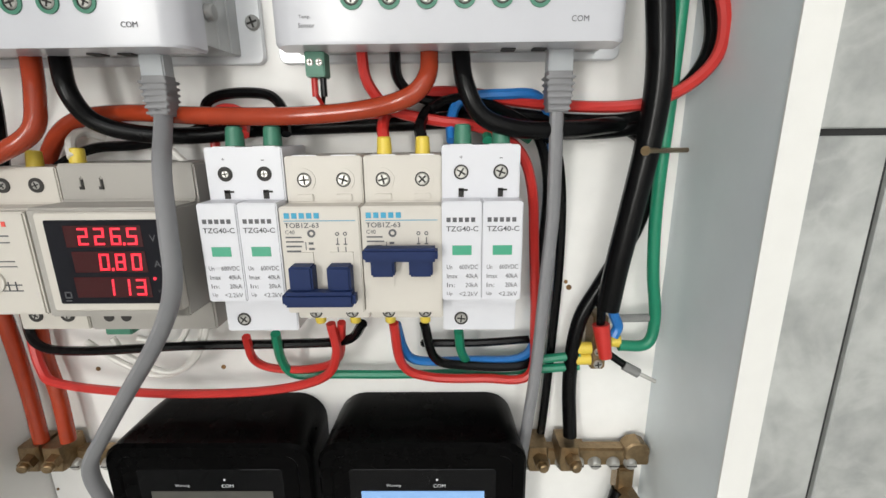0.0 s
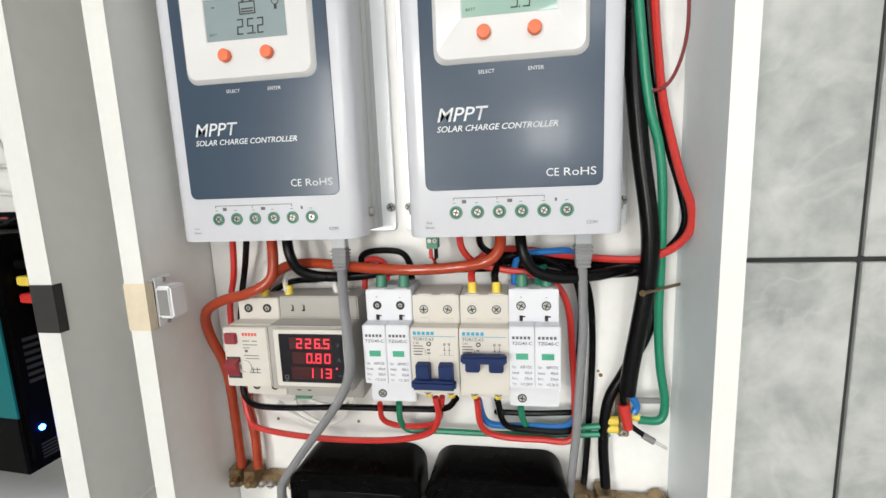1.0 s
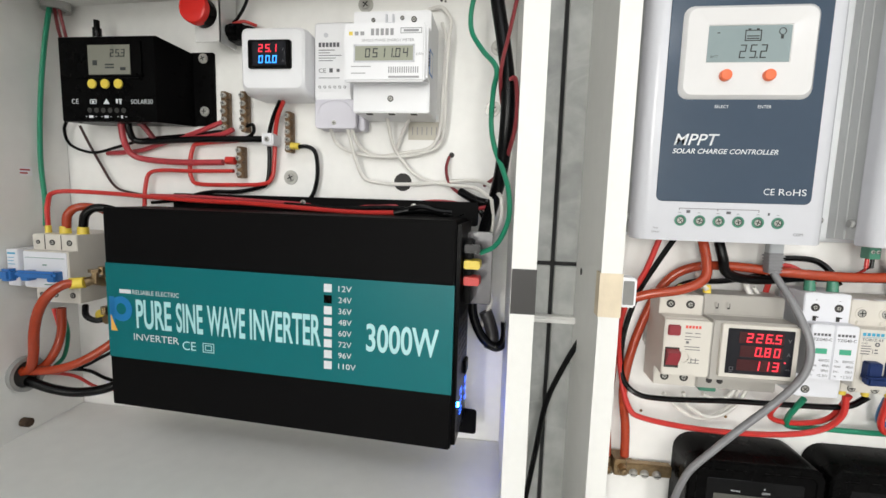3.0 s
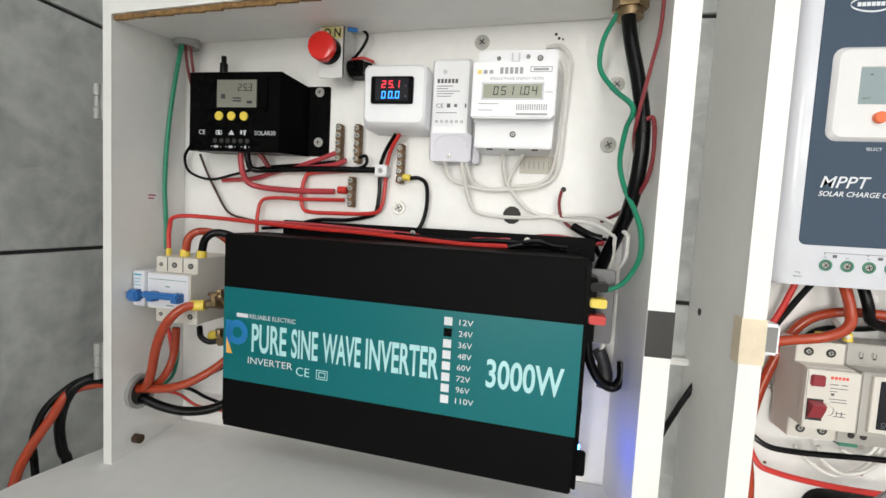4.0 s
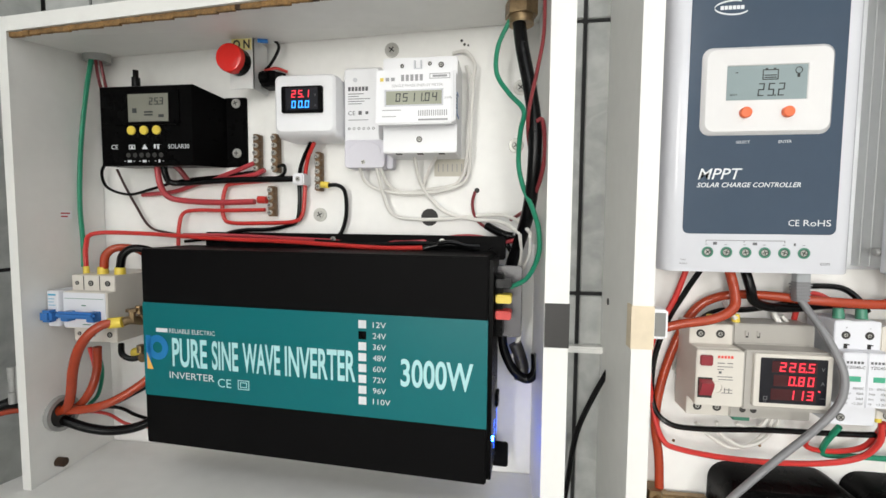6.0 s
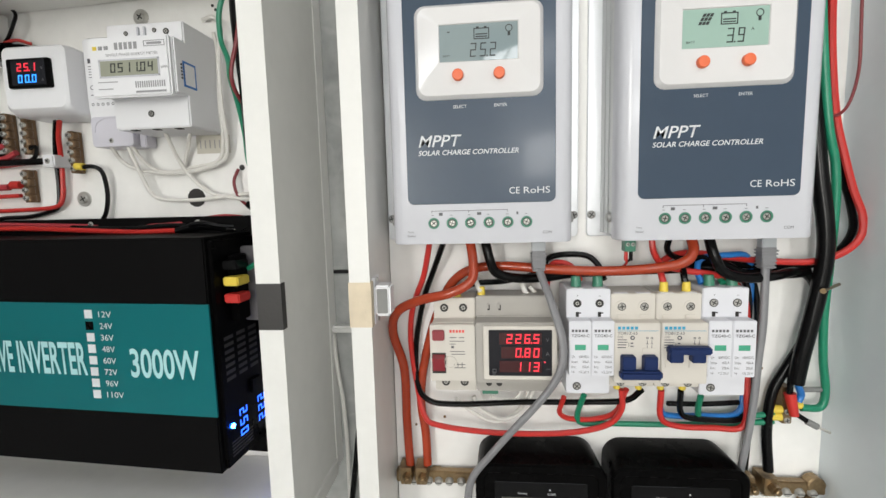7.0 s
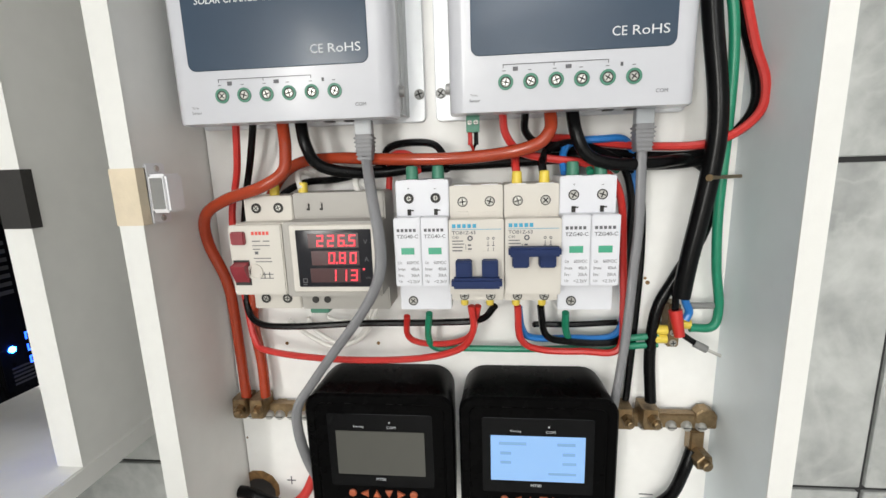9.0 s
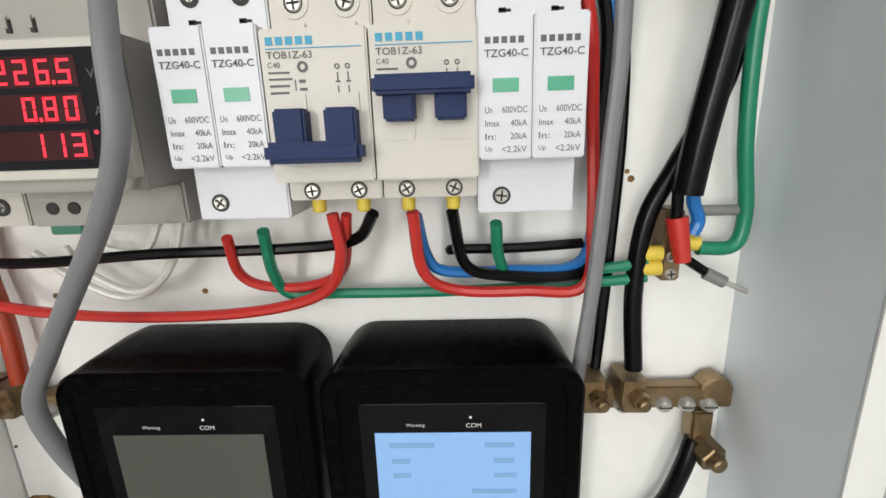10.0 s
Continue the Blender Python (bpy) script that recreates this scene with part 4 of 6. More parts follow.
part("block_body", block(0.1840, 0.1925, -0.014, -0.0005, 1.3165, 1.3500, 0.001), M_brass, eb)
for z in (1.320, 1.328, 1.345):
    screw(0.1882, -0.0150, z, 0.0026, eb, deep=0.0015)
part("red_sleeve", rod((0.1865, -0.018, 1.347), (0.1900, -0.020, 1.3275), 0.0048, 12, r1=0.0036), M_red, eb, "red insulating sleeve")
part("black_core", rod((0.1850, -0.020, 1.366), (0.1865, -0.018, 1.346), 0.0024, 10), M_blackpvc, eb)
part("blue_sleeve", tube([(0.1905, -0.022, 1.362), (0.1925, -0.019, 1.354), (0.1965, -0.017, 1.3455), (0.1945, -0.017, 1.339)], 0.0028, 10), M_blue, eb, "blue insulating sleeve")
part("grey_ferrule", rod((0.1960, -0.016, 1.3495), (0.2140, -0.014, 1.3490), 0.0024, 10), M_greyrub, eb)
part("tail", tube([(0.190, -0.016, 1.330), (0.197, -0.017, 1.325), (0.203, -0.018, 1.321)], 0.0022, 8), M_blackpvc, eb)
part("tail_ferrule", rod((0.2015, -0.018, 1.3215), (0.2095, -0.020, 1.3175), 0.0028, 10), M_greyrub, eb)
part("tail_tip", rod((0.2095, -0.020, 1.3175), (0.2185, -0.022, 1.3135), 0.0012, 8), M_steel, eb)
for z in (1.3295, 1.3225):
    part("yellow_ferrule", rod((0.1840, -0.012, z), (0.1735, -0.012, z), 0.0036, 12), M_yellow, eb)
part("yellow_ferrule", rod((0.1925, -0.012, 1.3345), (0.2000, -0.013, 1.3340), 0.0036, 12), M_yellow, eb)

# ---- cables in the right cabinet ----
cable("thick_cable", [(-0.089, -0.030, 1.489), (-0.086, -0.036, 1.468), (-0.088, -0.040, 1.453), (-0.105, -0.042, 1.443), (-0.134, -0.036, 1.435), (-0.155, -0.030, 1.423), (-0.161, -0.022, 1.401), (-0.153, -0.016, 1.365), (-0.153, -0.012, 1.312), (-0.151, -0.014, 1.268)], 0.0042, M_brown, "thick brownish-red battery cable bent down to a brass bar")
cable("thick_cable", [(0.094, -0.030, 1.487), (0.093, -0.038, 1.475), (0.084, -0.040, 1.466), (0.061, -0.036, 1.461), (0.026, -0.034, 1.459), (-0.017, -0.028, 1.460), (-0.058, -0.018, 1.462), (-0.087, -0.014, 1.459), (-0.107, -0.010, 1.445), (-0.122, -0.008, 1.414), (-0.134, -0.008, 1.372), (-0.139, -0.010, 1.334), (-0.135, -0.012, 1.299), (-0.134, -0.014, 1.269)], 0.0042, M_brown, "thick brownish-red battery cable running level above the breakers")
cable("red_wire", [(-0.123, -0.030, 1.489), (-0.131, -0.022, 1.455), (-0.143, -0.015, 1.424), (-0.147, -0.010, 1.390), (-0.142, -0.012, 1.348), (-0.135, -0.018, 1.321), (-0.121, -0.022, 1.313), (-0.069, -0.022, 1.307), (-0.008, -0.022, 1.308), (0.029, -0.024, 1.317), (0.041, -0.030, 1.335), (0.040, -0.033, 1.355)], 0.0026, M_red, "red insulated wire passing behind the breaker to a lower terminal")
cable("black_wire", [(-0.110, -0.030, 1.489), (-0.121, -0.020, 1.462), (-0.133, -0.012, 1.431), (-0.142, -0.008, 1.389), (-0.142, -0.012, 1.352), (-0.131, -0.020, 1.337), (-0.105, -0.022, 1.334), (-0.045, -0.022, 1.337), (0.014, -0.022, 1.338), (0.046, -0.026, 1.342), (0.057, -0.033, 1.355)], 0.0026, M_blackpvc, "black insulated wire passing behind the breaker to a lower terminal")
cable("thick_cable", [(-0.076, -0.030, 1.489), (-0.072, -0.034, 1.471), (-0.066, -0.030, 1.458), (-0.049, -0.024, 1.452), (-0.023, -0.016, 1.451), (0.005, -0.012, 1.454), (0.042, -0.010, 1.455), (0.079, -0.010, 1.456), (0.116, -0.012, 1.457), (0.145, -0.012, 1.452), (0.177, -0.012, 1.451), (0.199, -0.014, 1.453)], 0.0042, M_blackpvc, "thick black battery cable curving below the charge controller")
cable("thick_cable", [(0.108, -0.030, 1.487), (0.110, -0.036, 1.472), (0.118, -0.036, 1.458), (0.136, -0.034, 1.452), (0.163, -0.026, 1.452), (0.193, -0.012, 1.453), (0.208, -0.010, 1.438), (0.204, -0.012, 1.404), (0.187, -0.012, 1.369), (0.176, -0.012, 1.345), (0.173, -0.012, 1.310), (0.175, -0.014, 1.272)], 0.0042, M_blackpvc, "thick black battery cable curving down to the brass bar")
cable("red_wire", [(0.063, -0.030, 1.488), (0.065, -0.030, 1.474), (0.075, -0.026, 1.462), (0.094, -0.026, 1.457), (0.118, -0.026, 1.453), (0.136, -0.026, 1.443), (0.144, -0.024, 1.424), (0.147, -0.022, 1.390), (0.149, -0.022, 1.350), (0.147, -0.022, 1.318), (0.121, -0.022, 1.316), (0.091, -0.022, 1.317), (0.076, -0.026, 1.327), (0.073, -0.033, 1.355)], 0.0026, M_red, "red insulated wire looping round the surge arrester")
cable("black_wire", [(0.078, -0.030, 1.488), (0.079, -0.022, 1.475), (0.091, -0.015, 1.467), (0.119, -0.012, 1.465), (0.145, -0.008, 1.454), (0.155, -0.008, 1.427), (0.154, -0.008, 1.384), (0.153, -0.010, 1.335), (0.145, -0.018, 1.322), (0.110, -0.020, 1.323), (0.094, -0.024, 1.330), (0.089, -0.033, 1.355)], 0.0026, M_blackpvc, "black insulated wire looping behind the surge arrester")
cable("black_wire", [(0.148, -0.012, 1.335), (0.118, -0.014, 1.334), (0.091, -0.014, 1.334), (0.087, -0.012, 1.333)], 0.0024, M_blackpvc, "black insulated wire lying behind the lower breaker wires")
cable("blue_wire", [(0.104, -0.030, 1.447), (0.104, -0.022, 1.458), (0.110, -0.018, 1.467), (0.130, -0.018, 1.469), (0.148, -0.014, 1.467), (0.157, -0.006, 1.446), (0.156, -0.006, 1.400), (0.154, -0.008, 1.351), (0.146, -0.014, 1.326), (0.114, -0.016, 1.324), (0.085, -0.018, 1.325), (0.077, -0.022, 1.334), (0.074, -0.030, 1.353)], 0.0026, M_blue, "blue insulated wire looping round to the surge arrester")
cable("red_wire", [(0.0722, -0.034, 1.447), (0.0715, -0.030, 1.455), (0.074, -0.018, 1.462), (0.091, -0.014, 1.470), (0.112, -0.014, 1.470), (0.137, -0.014, 1.466), (0.165, -0.016, 1.463), (0.194, -0.022, 1.463), (0.212, -0.028, 1.470), (0.224, -0.030, 1.483), (0.225, -0.030, 1.500), (0.218, -0.028, 1.522), (0.211, -0.026, 1.550), (0.206, -0.024, 1.574), (0.203, -0.022, 1.601), (0.199, -0.022, 1.641), (0.197, -0.022, 1.686)], 0.0028, M_red, "red insulated wire running up the cabinet side")
cable("black_wire", [(0.0898, -0.034, 1.447), (0.0895, -0.030, 1.456), (0.098, -0.014, 1.464), (0.130, -0.010, 1.461), (0.167, -0.010, 1.457), (0.197, -0.014, 1.458), (0.215, -0.020, 1.471), (0.224, -0.022, 1.488), (0.221, -0.022, 1.510), (0.212, -0.020, 1.542), (0.205, -0.018, 1.576), (0.200, -0.018, 1.605), (0.195, -0.018, 1.649), (0.193, -0.018, 1.689)], 0.0028, M_blackpvc, "black insulated wire running up the cabinet side")
cable("trunk_cable", [(0.183, -0.022, 1.687), (0.185, -0.022, 1.642), (0.186, -0.024, 1.603), (0.188, -0.026, 1.574), (0.192, -0.028, 1.535), (0.197, -0.030, 1.498), (0.199, -0.030, 1.472), (0.198, -0.028, 1.445), (0.194, -0.026, 1.412), (0.190, -0.024, 1.382), (0.188, -0.022, 1.358)], 0.0062, M_blackpvc, "thick black sheathed supply cable hanging down the cabinet")
cable("green_wire", [(0.183, -0.030, 1.681), (0.188, -0.030, 1.627), (0.195, -0.030, 1.573), (0.203, -0.028, 1.544), (0.207, -0.026, 1.514), (0.209, -0.022, 1.471), (0.210, -0.018, 1.417), (0.213, -0.016, 1.378), (0.218, -0.014, 1.349), (0.215, -0.014, 1.333), (0.199, -0.014, 1.332)], 0.0032, M_green, "green earth wire running down the cabinet side")
cable("green_wire", [(0.178, -0.012, 1.318), (0.154, -0.012, 1.316), (0.090, -0.012, 1.313), (0.034, -0.012, 1.313), (0.011, -0.012, 1.313), (0.006, -0.018, 1.325), (0.009, -0.030, 1.348)], 0.0026, M_green, "green earth wire from the surge arrester to the terminal")
cable("green_wire", [(0.178, -0.012, 1.325), (0.162, -0.012, 1.323), (0.138, -0.012, 1.320), (0.116, -0.014, 1.321), (0.109, -0.022, 1.332), (0.107, -0.030, 1.349)], 0.0026, M_green, "short green earth wire from the surge arrester")
cable("red_wire", [(-0.008, -0.028, 1.345), (-0.010, -0.018, 1.326), (0.000, -0.014, 1.318), (0.022, -0.014, 1.318), (0.039, -0.020, 1.328), (0.045, -0.030, 1.354)], 0.0024, M_red, "thin red wire below the surge arrester")
cable("black_wire", [(0.025, -0.030, 1.451), (0.022, -0.022, 1.462), (0.013, -0.016, 1.470), (-0.007, -0.014, 1.471), (-0.020, -0.012, 1.467), (-0.026, -0.010, 1.455), (-0.057, -0.010, 1.447), (-0.084, -0.010, 1.445), (-0.100, -0.012, 1.438), (-0.107, -0.020, 1.428)], 0.0026, M_blackpvc, "black wire looping over the surge arrester")
cable("red_wire", [(0.005, -0.030, 1.451), (0.001, -0.018, 1.460), (-0.008, -0.014, 1.464), (-0.017, -0.012, 1.461), (-0.020, -0.010, 1.443), (-0.022, -0.008, 1.423)], 0.0024, M_red, "red wire bent over to the surge arrester")
cable("green_wire", [(0.121, -0.030, 1.447), (0.122, -0.020, 1.454), (0.130, -0.012, 1.456), (0.145, -0.008, 1.447)], 0.0026, M_green, "short green wire behind the surge arrester")
cable("white_wire", [(-0.088, -0.020, 1.341), (-0.082, -0.018, 1.328), (-0.062, -0.016, 1.317), (-0.043, -0.018, 1.328), (-0.031, -0.020, 1.355), (-0.025, -0.020, 1.392), (-0.025, -0.018, 1.426), (-0.037, -0.020, 1.444)], 0.0018, M_whitepvc, "thin white wire looping under the meter")
cable("white_wire", [(-0.105, -0.018, 1.338), (-0.090, -0.016, 1.324), (-0.072, -0.014, 1.314), (-0.055, -0.014, 1.318), (-0.041, -0.016, 1.336), (-0.033, -0.016, 1.366)], 0.0018, M_whitepvc, "thin white wire looping under the meter")
cable("white_wire", [(-0.072, -0.022, 1.342), (-0.062, -0.020, 1.338), (-0.050, -0.020, 1.339), (-0.042, -0.020, 1.351)], 0.0018, M_whitepvc, "thin white wire looping under the meter")
cable("white_wire", [(-0.080, -0.030, 1.441), (-0.084, -0.024, 1.449), (-0.084, -0.016, 1.453), (-0.079, -0.008, 1.450)], 0.0022, M_whitepvc, "white wire entering a breaker top terminal")
cable("white_wire", [(-0.033, -0.020, 1.434), (-0.040, -0.022, 1.438), (-0.043, -0.018, 1.446), (-0.041, -0.010, 1.449)], 0.0024, M_whitepvc, "white wire entering the meter top")
cable("thin_wire", [(0.0415, -0.033, 1.4690), (0.0432, -0.029, 1.4645), (0.0420, -0.022, 1.4605), (0.0480, -0.016, 1.4590), (0.0650, -0.013, 1.4590), (0.0880, -0.011, 1.4600)], 0.001, M_red, "thin red sensor wire twisted at a green plug")
cable("thin_wire", [(0.0455, -0.033, 1.4690), (0.0432, -0.027, 1.4640), (0.0450, -0.021, 1.4600), (0.0520, -0.015, 1.4575), (0.0680, -0.012, 1.4575), (0.0900, -0.010, 1.4585)], 0.001, M_blackpvc, "thin black sensor wire twisted at a green plug")
cable("black_wire", [(0.132, -0.008, 1.456), (0.155, -0.006, 1.448), (0.163, -0.005, 1.427), (0.165, -0.005, 1.383), (0.163, -0.005, 1.328), (0.160, -0.006, 1.279), (0.158, -0.008, 1.262)], 0.0026, M_blackpvc, "black wire dangling behind the grey cable")
cable("black_wire", [(0.091, -0.020, 1.460), (0.101, -0.020, 1.466), (0.115, -0.018, 1.467), (0.133, -0.016, 1.460), (0.144, -0.016, 1.454)], 0.0024, M_blackpvc, "black wire tangle behind the thick cables")
cable("thin_wire", [(0.192, -0.020, 1.741), (0.193, -0.020, 1.679), (0.184, -0.022, 1.643), (0.182, -0.024, 1.614), (0.188, -0.026, 1.590), (0.199, -0.028, 1.580), (0.211, -0.026, 1.588), (0.220, -0.022, 1.614), (0.221, -0.020, 1.651), (0.219, -0.018, 1.737)], 0.0012, M_darkred, "thin dark red and black wire loop on the cabinet side")
cable("thick_cable", [(0.208, -0.014, 1.232), (0.203, -0.016, 1.216), (0.196, -0.014, 1.192), (0.183, -0.012, 1.176), (0.162, -0.010, 1.150), (0.139, -0.008, 1.116)], 0.0045, M_blackpvc, "thick black cable leaving the brass bar downward")
cable("thick_cable", [(-0.190, -0.008, 1.169), (-0.162, -0.018, 1.179), (-0.139, -0.020, 1.173), (-0.120, -0.018, 1.161), (-0.106, -0.016, 1.140)], 0.005, M_blackpvc, "thick black cable coming out of the panel cut-out")
cable("thick_cable", [(-0.197, -0.006, 1.158), (-0.161, -0.018, 1.162), (-0.131, -0.020, 1.165), (-0.110, -0.016, 1.175), (-0.097, -0.010, 1.200)], 0.0042, M_red, "thick red cable coming out of the panel cut-out")
# ---- inverter ----
AX = pose(-0.655, -0.052, 1.294, 0, 0, -4.05)
W, HT = 0.3545, 0.203
inv = thing("inverter", "large black power inverter with a teal label band", "inverter", m=AX)
part("case", block(0, W, 0.0, 0.066, 0, HT, 0.0012), M_blackmetal, inv, "black powder-coated case")
part("label_band", block(0.0006, W + 0.0002, -0.0006, 0.001, 0.0515, 0.1480), M_teal, inv, "glossy teal label")
part("end_plate", block(W, W + 0.004, 0.004, 0.064, 0.003, HT - 0.003, 0.0006), M_black, inv)
part("end_plate", block(-0.004, 0, 0.004, 0.064, 0.003, HT - 0.003, 0.0006), M_black, inv)
part("mounting_flange", slab(0.022, W + 0.010, 0.195, 0.2185, 0.003, 0.0668, 0.0648), M_blackmetal, inv)
part("mounting_flange", slab(0.022, W + 0.016, -0.018, 0.008, 0.003, 0.0668, 0.0648), M_blackmetal, inv)
for u in (0.07, 0.18, 0.30):
    screw(u, 0.0640, 0.2125, 0.003, inv)
Y = -0.0010
text("RELIABLE ELECTRIC", 0.0320, 0.1180, Y, 0.0045, M_print, inv, width=0.0530)
bars([(0.0165, 0.0300, 0.1182, 0.1222)], Y, M_print, inv, "maker_bar")
for word, u0, u1 in (("PURE", 0.0305, 0.0710), ("SINE", 0.0765, 0.1060), ("WAVE", 0.1110, 0.1515), ("INVERTER", 0.1565, 0.2285)):
    text(word, u0 + 0.0045, 0.0835, Y, 0.0295, M_paleprint, inv, width=u1 - u0, bold=0.022)
text("INVERTER", 0.0310, 0.0712, Y, 0.0068, M_print, inv, width=0.0520)
text("CE", 0.0870, 0.0665, Y, 0.0088, M_paleprint, inv, width=0.0150)
part("class_sign", merge(icon_frame(0.1095, 0.1220, 0.0660, 0.0755, Y, 0.0008), icon_frame(0.1120, 0.1195, 0.0680, 0.0735, Y, 0.0008)), M_paleprint, inv)
for i, v in enumerate(("12V", "24V", "36V", "48V", "60V", "72V", "96V", "110V")):
    z = 0.1385 - 0.01022 * i
    part("tick_box", block(0.2360, 0.2435, Y, Y + 0.0004, z - 0.0037, z + 0.0037), M_black if i == 1 else M_print, inv)
    text(v, 0.2500, z - 0.0026, Y, 0.0052, M_print, inv, width=0.0042 * len(v))
text("3000W", 0.2765, 0.0835, Y, 0.0258, M_paleprint, inv, width=0.0660, bold=0.02)
part("maker_sign", merge(ringtube((0.0175, Y, 0.1020), (0.0175, Y + 0.0003, 0.1020), 0.0058, 0.0128, 28), block(0.0035, 0.0095, Y, Y + 0.0003, 0.0790, 0.1140)), mat("blue_sign", (0.01, 0.17, 0.42), 0.35, vary=0, bump=0), inv)
part("maker_flash", loft([[(0.0045, Y - 0.0001, 0.0790), (0.0120, Y - 0.0001, 0.0790), (0.0045, Y - 0.0001, 0.0960)], [(0.0045, Y, 0.0790), (0.0120, Y, 0.0790), (0.0045, Y, 0.0960)]]), mat("amber_sign", (0.8, 0.42, 0.08), 0.35, vary=0, bump=0), inv)
# right end: sockets, vents and blue digits
E0 = W + 0.004
part("socket_panel", block(E0, E0 + 0.007, 0.022, 0.040, 0.128, 0.186, 0.001), M_black, inv)
part("terminal_cover", slab(E0, E0 + 0.0235, 0.124, 0.192, 0.003, 0.0435, 0.0410), mat("smoky_cover", (0.11, 0.105, 0.11), 0.2, vary=0.1, bump=0.02), inv, "smoky plastic terminal cover")
for z, m in ((0.1785, M_blackpvc), (0.1645, M_yellow), (0.150, M_red)):
    part("spade_terminal", block(E0 + 0.001, E0 + 0.0150, 0.013, 0.030, z - 0.0038, z + 0.0038, 0.001), m, inv, "coloured spade connector")
for i in range(7):
    for j in range(3):
        part("vent_slot", block(E0 - 0.0004, E0 + 0.0003, 0.010 + 0.017 * j, 0.022 + 0.017 * j, 0.078 + 0.006 * i, 0.081 + 0.006 * i), M_shadeink, inv)
for i in range(5):
    part("vent_slot", block(E0 - 0.0004, E0 + 0.0003, 0.010, 0.040, 0.010 + 0.003 * i, 0.0114 + 0.003 * i), M_shadeink, inv)
for dy, s in ((0.022, "250"), (0.050, "222")):
    for i, ch in enumerate(s):
        bm = digit_mesh(ch, 0, 0, 0, 0.0115, 0.0062, lean=0)
        for v in bm.verts:
            v.co = (E0 + 0.0006, dy + v.co.z, 0.0475 - 0.0095 * i - v.co.x)
        bmesh.ops.recalc_face_normals(bm, faces=bm.faces)
        part("digit", bm, M_ledblue, inv)
part("status_lamp", rod((E0, 0.0125, 0.0375), (E0 + 0.0012, 0.0125, 0.0375), 0.0022, 12), M_lamp, inv, "glowing blue status lamp")
part("rocker_switch", block(E0, E0 + 0.003, 0.040, 0.055, 0.055, 0.068, 0.0008), M_black, inv)
# left end: battery posts
for z in (0.128, 0.086):
    post = part("battery_post", merge(rod((-0.004, 0.020, z), (-0.020, 0.020, z), 0.0075, 8), rod((-0.012, 0.020, z), (-0.012, 0.008, z), 0.005, 10), rod((-0.012, 0.008, z + 0.006), (-0.012, 0.008, z + 0.014), 0.004, 8)), M_brass, inv, "brass battery post")
    part("post_base", rod((-0.0005, 0.020, z), (-0.006, 0.020, z), 0.010, 14), M_red if z > 0.1 else M_black, inv)

def shrink_to_eye(ob, k, shift):
    """Scales parts about the camera's eye at 4.5 s to fit its view."""
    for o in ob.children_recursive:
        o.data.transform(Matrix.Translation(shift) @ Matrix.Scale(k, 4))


# ---- solar regulator ----
sol = thing("solar_regulator", "black solar charge regulator with a grey display and yellow keys", "charge regulator", (-0.672, 0.02, 1.583))
part("case", loft([[(-0.722, 0.0195, 1.586), (-0.602, 0.0195, 1.586), (-0.602, 0.0195, 1.662), (-0.722, 0.0195, 1.662)], [(-0.7265, -0.019, 1.584), (-0.6165, -0.019, 1.584), (-0.6165, -0.019, 1.669), (-0.7265, -0.019, 1.669)], [(-0.7255, -0.0205, 1.585), (-0.6175, -0.0205, 1.585), (-0.6175, -0.0205, 1.668), (-0.7255, -0.0205, 1.668)]]), M_black, sol)
part("flange", slab(-0.606, -0.5785, 1.5865, 1.664, 0.002, 0.0196, 0.0172), M_black, sol)
for z in (1.6020, 1.6575):
    part("washer", rod((-0.5905, 0.0172, z), (-0.5905, 0.0160, z), 0.0052, 16), M_steel, sol)
    screw(-0.5905, 0.0148, z, 0.0036, sol, deep=0.0012)
part("bezel", loft([rrect(-0.7080, -0.6310, 1.6275, 1.6645, 0.001, -0.0204), rrect(-0.7080, -0.6310, 1.6275, 1.6645, 0.001, -0.0222), rrect(-0.6925, -0.6425, 1.6300, 1.6610, 0.0006, -0.0222), rrect(-0.6915, -0.6435, 1.6308, 1.6602, 0.0006, -0.0210)]), M_black, sol)
part("display", block(-0.6912, -0.6438, -0.0216, -0.0206, 1.6310, 1.6600), mat("solar_lcd", (0.21, 0.21, 0.175), 0.2, vary=0.03, bump=0), sol, "grey-green display")
digits("25.3", -0.6475, 1.6480, -0.0219, 0.0078, 0.0042, 0.0062, M_ink, sol)
bars([(-0.686, -0.681, 1.640, 1.645), (-0.672, -0.662, 1.640, 1.6415), (-0.672, -0.662, 1.637, 1.6385), (-0.655, -0.649, 1.635, 1.638)], -0.0219, M_ink, sol, "display_sign")
for x in (-0.6885, -0.6735, -0.6585):
    part("key", merge(rod((x, -0.0204, 1.6218), (x, -0.0224, 1.6218), 0.0048, 18, soft=0.0005)), M_yellow, sol, "round yellow key")
text("CE", -0.7135, 1.6020, -0.0209, 0.0048, M_print, sol, width=0.0078)
text("SOLAR30", -0.6455, 1.6020, -0.0209, 0.0045, M_print, sol, width=0.0245)
part("panel_sign", merge(icon_frame(-0.6925, -0.6850, 1.6018, 1.6065, -0.0209, 0.0009), block(-0.690, -0.6875, -0.0209, -0.0207, 1.6025, 1.605)), M_print, sol)
part("warning_sign", loft([[(-0.6770, -0.0209, 1.6018), (-0.6700, -0.0209, 1.6018), (-0.6735, -0.0209, 1.6072)], [(-0.6770, -0.0206, 1.6018), (-0.6700, -0.0206, 1.6018), (-0.6735, -0.0206, 1.6072)]]), M_print, sol)
